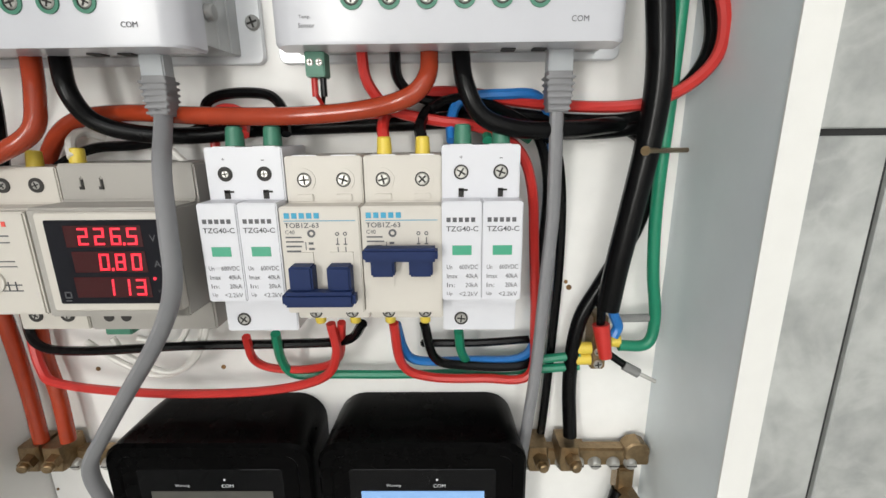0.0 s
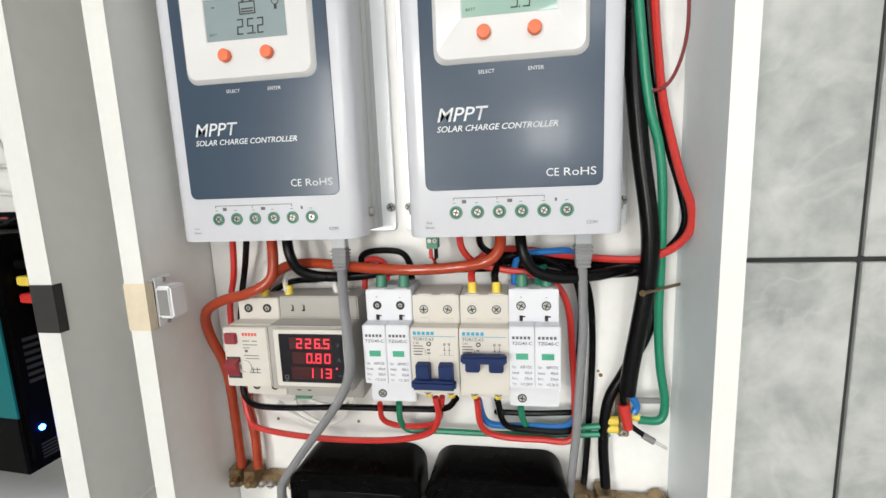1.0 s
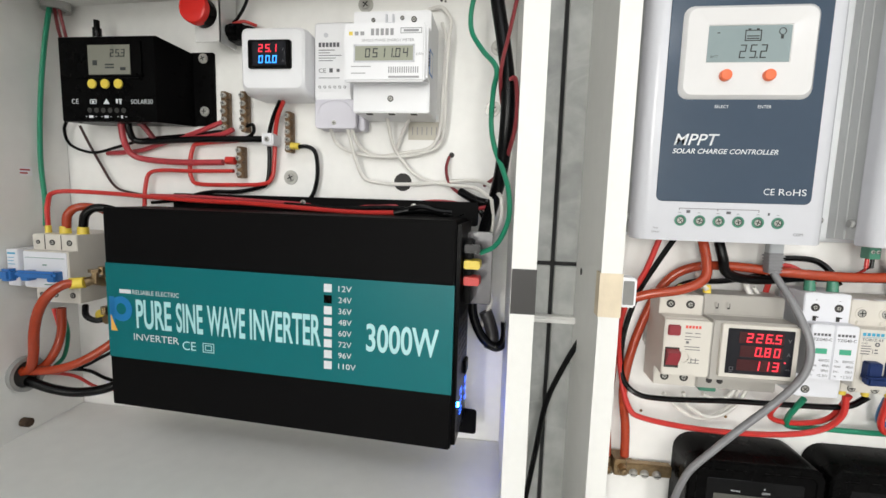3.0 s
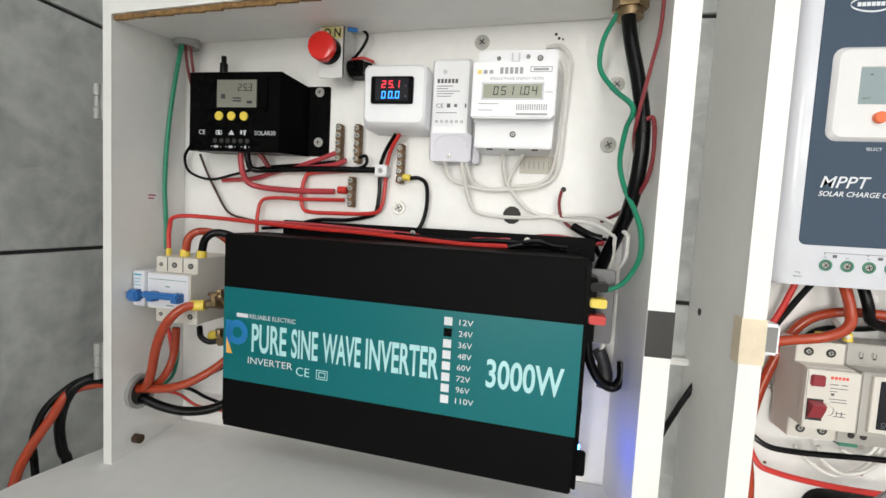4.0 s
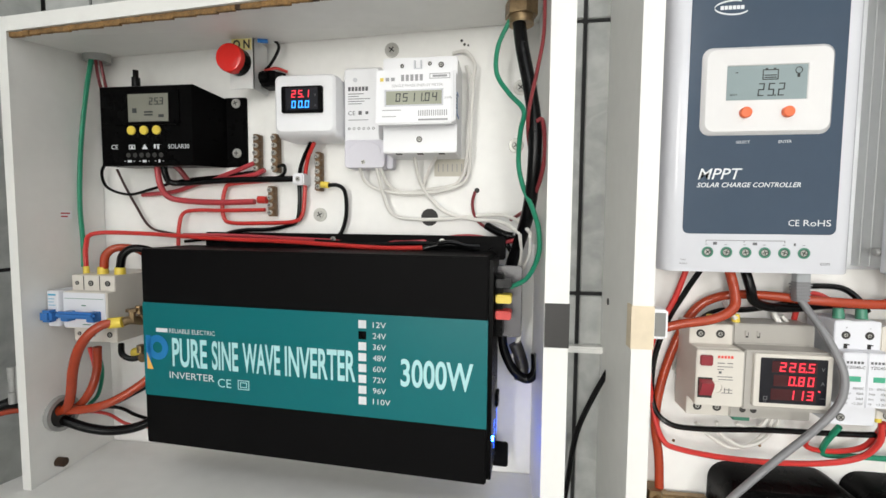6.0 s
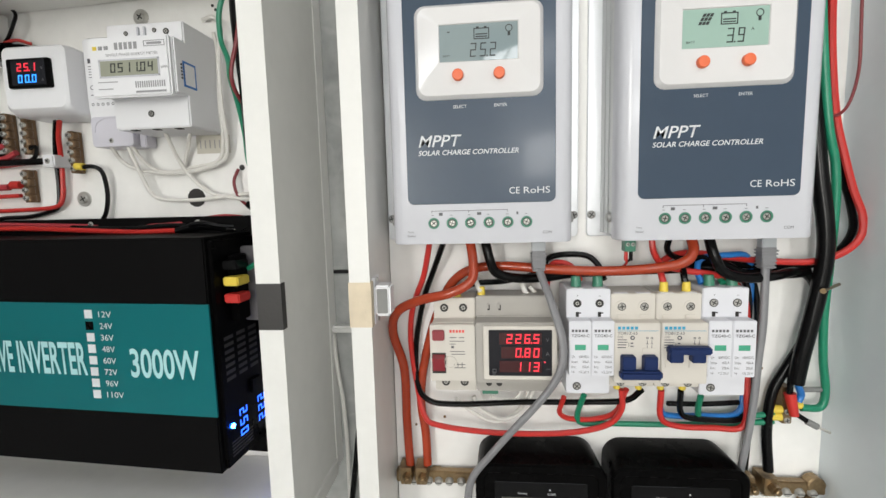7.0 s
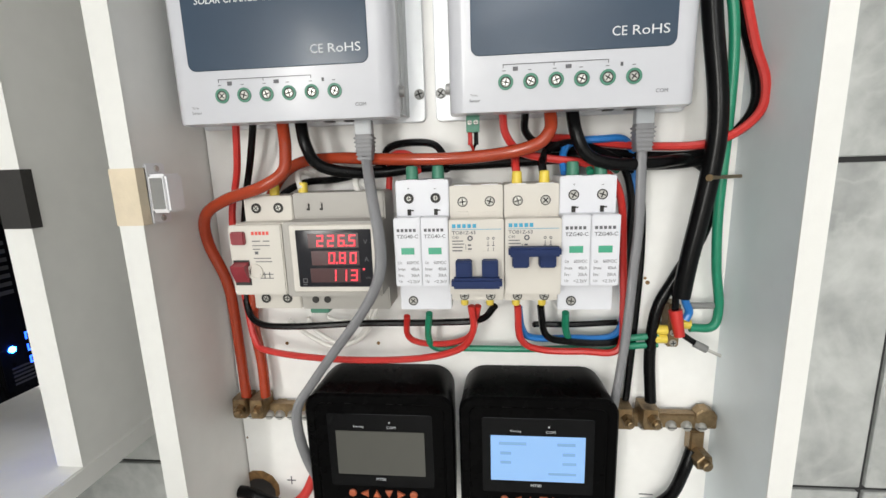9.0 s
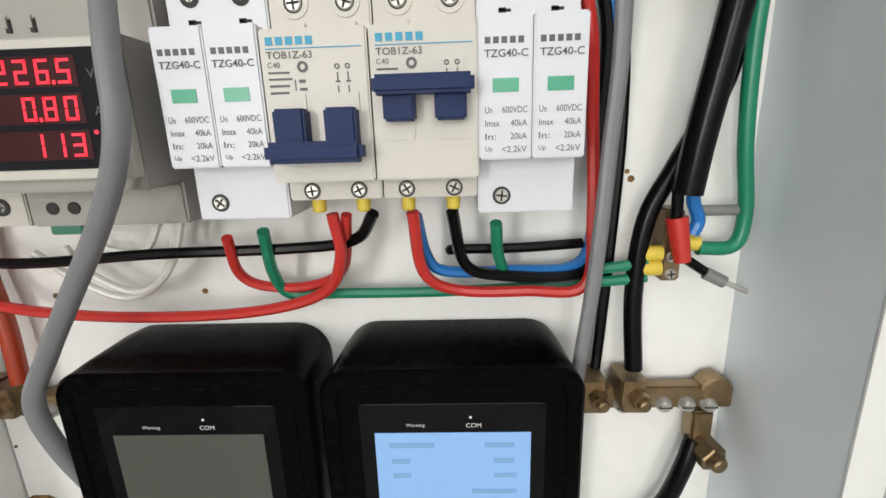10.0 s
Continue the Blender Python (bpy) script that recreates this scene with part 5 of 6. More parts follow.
part("bin_sign", merge(block(-0.6625, -0.6605, -0.0209, -0.0207, 1.6025, 1.6068), block(-0.6595, -0.6555, -0.0209, -0.0207, 1.6058, 1.6068), block(-0.6585, -0.6565, -0.0209, -0.0207, 1.6018, 1.6055)), M_print, sol)
bars([(-0.6985, -0.6965, 1.5888, 1.5893), (-0.6945, -0.6895, 1.5878, 1.5902), (-0.6875, -0.6855, 1.5888, 1.5893), (-0.6805, -0.6785, 1.5888, 1.5893), (-0.6765, -0.6720, 1.5878, 1.5902), (-0.6700, -0.6680, 1.5888, 1.5893), (-0.6620, -0.6600, 1.5888, 1.5893), (-0.6575, -0.6555, 1.5875, 1.5905), (-0.6530, -0.6510, 1.5888, 1.5893)], -0.0209, M_print, sol)
for i in range(6):
    x = -0.6935 + 0.0078 * i
    part("terminal_well_shade", rod((x, -0.0203, 1.5955), (x, -0.0208, 1.5955), 0.0026, 12), M_shadeink, sol)
part("jack_plug", merge(rod((-0.699, -0.001, 1.668), (-0.699, -0.001, 1.684), 0.0042, 12), rod((-0.699, -0.001, 1.684), (-0.699, -0.001, 1.692), 0.0028, 10)), M_blackpvc, sol, "black jack plug")

# ---- push-button on its bracket ----
pb = thing("push_button", "red push-button on an aluminium bracket marked ON", "push button", (-0.567, 0.02, 1.67))
part("bracket", merge(block(-0.5800, -0.5525, -0.0085, -0.0070, 1.6700, 1.7230, 0.0004), block(-0.5540, -0.5525, -0.0085, 0.0198, 1.6700, 1.7230, 0.0004)), M_alu, pb)
part("sign", block(-0.5770, -0.5545, -0.0092, -0.0086, 1.7100, 1.7215), mat("yellow_sign", (0.75, 0.66, 0.28), 0.6, vary=0.05, bump=0), pb, "pale yellow paper sign")
text("O N", -0.5752, 1.7112, -0.0095, 0.0092, M_shadeink, pb, width=0.0190, bold=0.03)
part("switch_block", merge(block(-0.5515, -0.535, 0.002, 0.0195, 1.675, 1.692, 0.001), rod((-0.5525, 0.006, 1.685), (-0.542, 0.006, 1.685), 0.007, 12)), M_black, pb)
part("blue_lug", rod((-0.551, -0.003, 1.7215), (-0.543, 0.003, 1.7225), 0.0021, 10), M_blue, pb, "blue crimp lug")
shrink_to_eye(pb, 0.99, (-0.00349, -0.00459, 0.01081))
part("collar", rod((-0.5670, -0.0090, 1.6912), (-0.5680, -0.0225, 1.6914), 0.0140, 28, soft=0.0008), M_black, pb, "black button collar")
part("cap", loft([[(-0.5686 + r * math.cos(a) + 0.03 * (y + 0.0225), y, 1.6915 + r * math.sin(a)) for a in (math.pi * k / 16 for k in range(32))] for r, y in ((0.0144, -0.0200), (0.0144, -0.0272), (0.0138, -0.0286), (0.0124, -0.0292), (0.0070, -0.0294), (0.0025, -0.0295))]), M_redlens, pb, "round red button cap")

# ---- volt and amp meter ----
vm = thing("voltmeter", "white boxed voltmeter with red and blue digits", "voltmeter", (-0.495, 0.02, 1.61))
part("housing", loft([rrect(-0.5265, -0.4600, 1.6130, 1.6750, 0.004, 0.0290), rrect(-0.5285, -0.4600, 1.6130, 1.6780, 0.005, -0.002), rrect(-0.5275, -0.4615, 1.6170, 1.6770, 0.006, -0.0100), rrect(-0.5255, -0.4640, 1.6195, 1.6750, 0.006, -0.0122)]), M_white, vm)
part("frame", slab(-0.5185, -0.4740, 1.6375, 1.6645, 0.002, -0.0115, -0.0155), M_black, vm)
part("display", slab(-0.5135, -0.4785, 1.6400, 1.6625, 0.0005, -0.0150, -0.0158, 0.0002), M_smoke, vm)
digits("25.1", -0.4855, 1.6525, -0.0161, 0.0075, 0.0046, 0.0072, M_led, vm)
digits("00.0", -0.4855, 1.6420, -0.0161, 0.0075, 0.0046, 0.0072, M_ledsky, vm)
for z, t in ((1.6535, "V"), (1.643, "A")):
    text(t, -0.4825, z, -0.0161, 0.0026, M_greyprint, vm)

shrink_to_eye(vm, 0.98, (-0.00698, -0.00918, 0.03062))

# ---- wireless switch ----
sw = thing("relay_switch", "slim white relay switch with grey print beside the energy meter", "relay switch", (-0.435, 0.02, 1.58))
part("housing", loft([rrect(-0.4580, -0.4160, 1.5850, 1.6860, 0.004, 0.0195), rrect(-0.4580, -0.4160, 1.5850, 1.6860, 0.004, 0.0020), rrect(-0.4550, -0.4190, 1.6170, 1.6830, 0.003, -0.0040)]), M_white, sw)
M_lilac = mat("lilac_grey_plastic", (0.62, 0.605, 0.665), 0.35, vary=0.02, bump=0.02)
part("terminal_cover", slab(-0.4560, -0.4130, 1.5820, 1.6110, 0.004, 0.0190, -0.0035), M_lilac, sw, "lilac-grey terminal cover")
part("cover_arch", tube([(-0.4520, -0.0036, 1.5960), (-0.4500, -0.0036, 1.6040), (-0.4430, -0.0036, 1.6085), (-0.4345, -0.0036, 1.6097), (-0.4260, -0.0036, 1.6085), (-0.4190, -0.0036, 1.6040), (-0.4170, -0.0036, 1.5960)], 0.0005, 6), M_lilac, sw)
part("side_clip", block(-0.4130, -0.4060, 0.004, 0.0195, 1.582, 1.612, 0.001), M_lilac, sw)
screw(-0.4360, -0.0040, 1.5880, 0.0024, sw)
part("indicator", rod((-0.444, -0.0038, 1.672), (-0.444, -0.0045, 1.672), 0.0022, 14), M_abs, sw)
y = -0.0042
bars([(-0.4515 + k * 0.0037, -0.4488 + k * 0.0037, 1.6608, 1.6650) for k in range(6)], y, M_greyprint, sw, "maker_bar")
bars([(-0.4515, -0.435, 1.6575, 1.6582), (-0.4515, -0.440, 1.6550, 1.6556), (-0.4515, -0.428, 1.6525, 1.6531), (-0.4515, -0.434, 1.6500, 1.6506), (-0.4515, -0.437, 1.6475, 1.6481), (-0.4515, -0.4300, 1.6310, 1.6316), (-0.4330, -0.4300, 1.6370, 1.6400), (-0.4405, -0.4370, 1.6365, 1.6405), (-0.422, -0.4205, 1.6365, 1.6405)], y, M_greyprint, sw)
text("CE", -0.4515, 1.6362, y, 0.0042, M_greyprint, sw, width=0.0075)
for i in range(6):
    part("terminal_sign", ringtube((-0.4505 + 0.0052 * i, y + 0.0003, 1.6225), (-0.4505 + 0.0052 * i, y, 1.6225), 0.0009, 0.0014, 10), M_greyprint, sw)

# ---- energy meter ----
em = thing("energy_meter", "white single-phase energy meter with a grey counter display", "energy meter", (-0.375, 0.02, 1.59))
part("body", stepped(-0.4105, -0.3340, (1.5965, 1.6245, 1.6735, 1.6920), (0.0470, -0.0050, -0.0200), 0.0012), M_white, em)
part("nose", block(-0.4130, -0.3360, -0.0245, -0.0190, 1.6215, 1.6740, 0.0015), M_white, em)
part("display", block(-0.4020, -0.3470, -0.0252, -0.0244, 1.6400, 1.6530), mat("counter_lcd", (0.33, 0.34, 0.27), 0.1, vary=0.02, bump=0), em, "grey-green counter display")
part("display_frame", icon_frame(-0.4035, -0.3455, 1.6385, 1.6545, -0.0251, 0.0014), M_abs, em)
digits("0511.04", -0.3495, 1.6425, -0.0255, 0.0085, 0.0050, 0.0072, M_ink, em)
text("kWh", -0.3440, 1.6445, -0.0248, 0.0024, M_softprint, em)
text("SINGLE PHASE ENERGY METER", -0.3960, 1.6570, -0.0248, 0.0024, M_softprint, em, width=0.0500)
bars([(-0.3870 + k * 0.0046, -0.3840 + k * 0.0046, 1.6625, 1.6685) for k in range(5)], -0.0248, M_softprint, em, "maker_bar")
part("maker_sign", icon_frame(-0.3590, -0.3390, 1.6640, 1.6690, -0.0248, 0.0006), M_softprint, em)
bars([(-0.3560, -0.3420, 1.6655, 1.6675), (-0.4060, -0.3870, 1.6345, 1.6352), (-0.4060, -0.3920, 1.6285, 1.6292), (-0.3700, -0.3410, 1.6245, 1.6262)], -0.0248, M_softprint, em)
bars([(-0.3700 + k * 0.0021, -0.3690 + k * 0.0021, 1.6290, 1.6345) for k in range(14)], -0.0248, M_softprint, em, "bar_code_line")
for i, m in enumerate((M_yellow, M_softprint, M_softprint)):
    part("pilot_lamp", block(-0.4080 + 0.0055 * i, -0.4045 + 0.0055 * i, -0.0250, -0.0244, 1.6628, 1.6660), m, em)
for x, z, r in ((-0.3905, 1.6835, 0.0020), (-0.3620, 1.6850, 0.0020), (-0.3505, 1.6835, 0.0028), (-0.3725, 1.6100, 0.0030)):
    part("screw_well_shade", rod((x, -0.0045, z), (x, -0.0056, z), r, 14), M_shadeink, em)
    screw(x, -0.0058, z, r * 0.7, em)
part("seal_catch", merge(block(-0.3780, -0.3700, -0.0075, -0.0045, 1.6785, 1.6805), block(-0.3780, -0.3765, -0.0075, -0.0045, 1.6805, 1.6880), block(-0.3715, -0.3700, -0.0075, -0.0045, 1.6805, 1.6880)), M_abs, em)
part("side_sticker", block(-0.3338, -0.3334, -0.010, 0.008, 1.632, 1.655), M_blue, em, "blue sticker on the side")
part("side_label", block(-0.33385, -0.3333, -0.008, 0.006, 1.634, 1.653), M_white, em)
part("speaker_grille", merge(*[rod((-0.3340, -0.006 + 0.003 * i, 1.645 + 0.003 * j), (-0.3334, -0.006 + 0.003 * i, 1.645 + 0.003 * j), 0.0009, 8) for i in range(-2, 1) for j in range(-2, 3)]), M_shadeink, em)
part("wire_opening", merge(*[block(x - 0.003, x + 0.003, -0.002, 0.004, 1.5958, 1.597) for x in (-0.395, -0.3725, -0.350)]), M_shadeink, em)
shrink_to_eye(em, 0.945, (-0.0192, -0.02525, 0.08421))
slip = solid("dated_slip", block(-0.3640, -0.3290, LB - 0.0006, LB + 0.0005, 1.5750, 1.5930), mat("yellowed_paper", (0.55, 0.52, 0.45), 0.7, vary=0.08, bump=0.05), "yellowed paper slip on the panel", "paper slip")
for i in range(6):
    part("pen_stroke", block(-0.3600 + 0.0050 * i, -0.3592 + 0.0050 * i, LB - 0.0009, LB - 0.0005, 1.5800, 1.5880), M_softprint, slip)


# ---- small fittings in the left cabinet ----
def strip(x, z, n, label):
    s = thing("terminal_strip", label, "terminal strip", (x, LB, z), "brass terminal strips")
    part("bar", block(x - 0.0028, x + 0.0028, 0.008, 0.0195, z - n * 0.0042, z + n * 0.0042, 0.0006), M_strip, s)
    for i in range(n):
        zz = z + (i - (n - 1) / 2) * 0.0083
        part("boss", rod((x + random.uniform(-0.0006, 0.0006), 0.012, zz - 0.0033), (x, 0.012, zz + 0.0033), 0.0046, 12, soft=0.0006), M_strip, s)
        screw(x + random.uniform(-0.0008, 0.0008), 0.0055, zz, 0.0027, s, deep=0.003)


for x, z, n in ((-0.5630, 1.6005, 5), (-0.5410, 1.6005, 5), (-0.4910, 1.5800, 5), (-0.5465, 1.5475, 4)):
    strip(x, z, n, "short brass terminal strip screwed to the panel")
jb = thing("joint_block", "white plastic joint block with a steel screw", "joint block", (-0.51, LB, 1.57))
part("body", block(-0.5165, -0.5035, 0.000, 0.0195, 1.5650, 1.5775, 0.0015), M_white, jb)
screw(-0.5100, -0.0010, 1.5712, 0.0028, jb)
solid("wire_lug", rod((-0.5600, 0.007, 1.5490), (-0.5500, 0.007, 1.5488), 0.0042, 12), M_red, "red crimp lug on a terminal strip", "lug")
solid("wire_ferrule", rod((-0.4865, 0.007, 1.5655), (-0.4780, 0.007, 1.5650), 0.0036, 12), M_yellow, "yellow plastic wire ferrule on a terminal strip", "ferrule", "wire ferrules")


def washer_screw(x, z):
    w = thing("panel_screw", "steel screw with a wide washer in the white panel", "screw", (x, LB, z), "panel screws")
    part("washer", rod((x, LB + 0.0005, z), (x, LB - 0.0012, z), 0.0078, 20, soft=0.0003), M_steel, w)
    screw(x, LB - 0.0026, z, 0.0046, w, deep=0.0014)


for x, z in ((-0.4935, 1.5330), (-0.4110, 1.7095), (-0.2775, 1.6065), (-0.2740, 1.6660)):
    washer_screw(x, z)
for x, z, r in ((-0.3690, 1.5310, 0.0095), (-0.3180, 1.5600, 0.0028), (-0.3360, 1.7160, 0.0014), (-0.3330, 1.7120, 0.0014), (-0.3290, 1.7110, 0.0010)):
    panel_mark("panel_hole", x, z, r, LB, M_shadeink, "dark disc painted as a drilled hole's shade in the white back panel")
solid("cable_gland", merge(rod((-0.7500, 0.002, 1.7200), (-0.7500, 0.002, 1.7060), 0.0135, 20, r1=0.0130), ringtube((-0.7500, 0.002, 1.7065), (-0.7500, 0.002, 1.7040), 0.0085, 0.0132)), M_galv, "grey rubber grommet in the cabinet top", "grommet")
solid("cable_gland", merge(rod((-0.2765, -0.034, 1.726), (-0.2765, -0.034, 1.7130), 0.0150, 6), rod((-0.2765, -0.034, 1.7132), (-0.2765, -0.034, 1.7060), 0.0115, 18)), M_brass, "brass cable gland in the cabinet top", "gland")
solid("grommet", merge(ringtube((-0.7625, -0.052, 1.3180), (-0.7530, -0.052, 1.3180), 0.0145, 0.0185, 24)), M_galv, "large grey rubber grommet in the cabinet side", "grommet")
solid("grommet_shade", rod((-0.7620, -0.052, 1.3180), (-0.7565, -0.052, 1.3180), 0.0137, 20), M_shadeink, "dark disc painted as the shade in the rubber grommet", "hole")
tag = solid("side_sticker", block(-0.7630, -0.7608, -0.040, -0.026, 1.5260, 1.5350), M_white, "small white sticker on the cabinet side", "sticker")
for z, y1 in ((1.5322, -0.0285), (1.5288, -0.0310)):
    part("print_bar", block(-0.7609, -0.7605, -0.0385, y1, z - 0.0008, z + 0.0008), M_rose, tag)
solid("wooden_knob", rod((-0.7610, -0.056, 1.2660), (-0.7500, -0.056, 1.2660), 0.0048, 14, soft=0.001), M_chipdark, "small dark brown knob low on the cabinet side", "knob")

# inverter fuse breaker
fb = thing("fuse_breaker", "cream three-pole breaker with a blue toggle bar", "circuit breaker", m=pose(-0.71654, -0.00874, 1.43113) @ Matrix.Scale(0.8272, 4))
part("body", stepped(-0.0330, 0.0290, (-0.0430, -0.0230, 0.0235, 0.0430), (0.036, -0.0440, -0.0560), 0.0008), M_mcb, fb)
part("label_plate", slab(-0.0325, 0.0270, -0.0215, 0.0225, 0.0015, -0.0555, -0.0572, 0.0004), M_spd, fb, "white printed front plate")
part("auxiliary_body", block(-0.0500, -0.0332, -0.0620, 0.020, -0.0200, 0.0250, 0.0008), M_spd, fb)
for c, k in ((-0.0250, 0.7), (-0.0050, 1.0), (0.0190, 1.0)):
    for z in (0.0330, -0.0330):
        part("terminal_well_shade", rod((c, -0.0435, z), (c, -0.0447, z), 0.0036 * k, 14), M_shadeink, fb)
        screw(c, -0.0449, z, 0.0024 * k, fb)
for c in (-0.0155, 0.0075):
    part("pole_joint", block(c - 0.0004, c + 0.0004, -0.0444, -0.0430, 0.0240, 0.0425), M_shadeink, fb)
M_midblue = mat("mid_blue_toggle", (0.035, 0.15, 0.42), 0.16, vary=0.06, bump=0.02)
part("toggle", merge(block(-0.0300, 0.0240, -0.0720, -0.0640, -0.0075, 0.0010, 0.0028), block(-0.0260, -0.0150, -0.068, -0.055, -0.012, 0.000, 0.001), block(0.0100, 0.0210, -0.068, -0.055, -0.012, 0.000, 0.001), block(-0.0500, -0.0340, -0.074, -0.060, -0.013, 0.002, 0.003)), M_midblue, fb, "mid-blue toggle bar")
bars([(-0.0300, 0.0250, 0.0150, 0.0156), (-0.0060, 0.0000, 0.0060, 0.0074), (-0.0050, 0.0060, -0.0180, -0.0168)], -0.0575, M_clamp, fb)
bars([(-0.0480, -0.0370, 0.0190, 0.0212), (-0.0480, -0.0390, 0.0145, 0.0153), (-0.0480, -0.0400, 0.0105, 0.0113), (-0.0480, -0.0380, 0.0065, 0.0073)], -0.0623, M_cyanprint, fb)
for x, r in ((-0.7418, 0.0032), (-0.7212, 0.0056), (-0.7003, 0.0056)):
    ferrule(x, 1.4600, -0.030, -0.030, 1.4745, M_yellow, r)
solid("wire_ferrule", rod((-0.6865, -0.0602, 1.4203), (-0.6745, -0.0560, 1.4212), 0.0056, 14), M_yellow, "yellow sleeve on a thick cable end", "ferrule", "wire ferrules")
solid("wire_ferrule", rod((-0.688, -0.028, 1.3800), (-0.674, -0.030, 1.3830), 0.0056, 14), M_yellow, "yellow sleeve on a thick cable end", "ferrule", "wire ferrules")
solid("taped_bundle", tube([(-0.2760, -0.012, 1.4050), (-0.2720, -0.012, 1.3950), (-0.2680, -0.012, 1.3800), (-0.2700, -0.014, 1.3680)], 0.0066, 12), M_tape, "wire ends wrapped in black tape beside the inverter", "taped wires")
solid("post_bolt", merge(rod((-0.6690, -0.050, 1.4200), (-0.6690, -0.050, 1.4330), 0.0030, 10), rod((-0.6690, -0.050, 1.4310), (-0.6690, -0.050, 1.4340), 0.0056, 6)), M_brass, "small brown bolt on the battery lug", "bolt")

# ---- cables in the left cabinet and outside ----
cable("green_wire", [(-0.750, -0.004, 1.710), (-0.754, -0.010, 1.663), (-0.759, -0.014, 1.604), (-0.759, -0.018, 1.546), (-0.755, -0.020, 1.500), (-0.747, -0.028, 1.474)], 0.0024, M_green, "green earth wire hanging along the cabinet side")
cable("dark_wire", [(-0.745, 0.000, 1.711), (-0.744, 0.004, 1.686), (-0.747, 0.012, 1.666)], 0.0016, M_darkred, "thin dark red wire from the grommet")
cable("dark_wire", [(-0.750, 0.000, 1.711), (-0.751, 0.004, 1.686), (-0.751, 0.012, 1.662)], 0.0016, M_darkred, "thin dark red wire from the grommet")
cable("red_wire", [(-0.742, -0.030, 1.471), (-0.745, -0.026, 1.497), (-0.744, -0.016, 1.510), (-0.699, 0.000, 1.510), (-0.640, 0.000, 1.507), (-0.582, -0.004, 1.505), (-0.527, -0.006, 1.504), (-0.463, -0.008, 1.501), (-0.409, -0.010, 1.499), (-0.366, -0.012, 1.500)], 0.0024, M_red, "red wire rising from the breaker and lying over the inverter")
cable("taped_joint", [(-0.370, -0.012, 1.499), (-0.352, -0.012, 1.503), (-0.333, -0.011, 1.503), (-0.322, -0.010, 1.501), (-0.308, -0.006, 1.499), (-0.297, -0.002, 1.503)], 0.004, M_blackpvc, "wire joint wrapped in black electrical tape")
cable("taped_joint", [(-0.307, 0.008, 1.523), (-0.298, 0.004, 1.518), (-0.289, 0.000, 1.514), (-0.280, -0.002, 1.512)], 0.0042, M_blackpvc, "second wire joint wrapped in glossy black tape")
cable("taped_joint", [(-0.355, -0.014, 1.504), (-0.341, -0.015, 1.506), (-0.327, -0.013, 1.503), (-0.313, -0.010, 1.502)], 0.0026, M_blackpvc, "thin taped wire joint over the inverter top")
cable("dark_wire", [(-0.650, 0.004, 1.509), (-0.586, 0.004, 1.509), (-0.492, 0.002, 1.506), (-0.429, 0.000, 1.506), (-0.398, -0.004, 1.505), (-0.375, -0.006, 1.506), (-0.355, -0.004, 1.509), (-0.330, -0.004, 1.512), (-0.311, -0.004, 1.511), (-0.291, -0.002, 1.507), (-0.278, 0.000, 1.507)], 0.002, M_rose, "dull red wire lying on the inverter top")
cable("dark_wire", [(-0.302, -0.004, 1.497), (-0.296, -0.006, 1.502), (-0.288, -0.006, 1.506), (-0.278, -0.004, 1.509)], 0.0018, M_rose, "dull red wire end behind the inverter top")
cable("black_wire", [(-0.321, -0.006, 1.499), (-0.307, -0.010, 1.498), (-0.295, -0.010, 1.504), (-0.287, -0.006, 1.510), (-0.276, -0.002, 1.512)], 0.0018, M_blackpvc, "black wire twisted over the inverter's end")
cable("black_wire", [(-0.490, -0.002, 1.504), (-0.427, -0.008, 1.502), (-0.386, -0.010, 1.504), (-0.360, -0.012, 1.504)], 0.0026, M_blackpvc, "black wire lying along the inverter top")
cable("battery_lug", [(-0.675, -0.056, 1.421), (-0.671, -0.050, 1.422), (-0.666, -0.040, 1.419)], 0.0046, M_brass, "brown metal lug from the yellow sleeve to the battery post")
cable("black_wire", [(-0.655, 0.012, 1.501), (-0.588, 0.008, 1.507), (-0.506, 0.006, 1.508), (-0.429, 0.004, 1.505), (-0.369, 0.000, 1.503)], 0.0018, M_blackpvc, "thin black wire behind the inverter top")
cable("black_wire", [(-0.746, 0.006, 1.594), (-0.756, 0.008, 1.580), (-0.751, 0.010, 1.563), (-0.723, 0.010, 1.555), (-0.691, 0.010, 1.562), (-0.654, 0.010, 1.571), (-0.604, 0.010, 1.576), (-0.564, 0.012, 1.581)], 0.0016, M_blackpvc, "thin black wire looping under the solar regulator")
cable("dark_wire", [(-0.734, 0.006, 1.584), (-0.730, 0.012, 1.565), (-0.719, 0.014, 1.543), (-0.702, 0.014, 1.518), (-0.677, 0.012, 1.511), (-0.632, 0.010, 1.506)], 0.0014, M_umber, "thin dark wire slanting under the solar regulator")
cable("red_wire", [(-0.674, -0.004, 1.589), (-0.673, -0.002, 1.567), (-0.669, 0.004, 1.553), (-0.653, 0.008, 1.548), (-0.610, 0.008, 1.546), (-0.565, 0.008, 1.547)], 0.0033, M_rose, "thick dull red wire from the solar regulator to a terminal strip")
cable("black_wire", [(-0.666, -0.004, 1.587), (-0.665, -0.002, 1.575), (-0.662, 0.002, 1.568), (-0.645, 0.006, 1.568), (-0.589, 0.007, 1.571), (-0.513, 0.007, 1.572)], 0.0034, M_blackpvc, "black wire from the solar regulator to a white joint block")
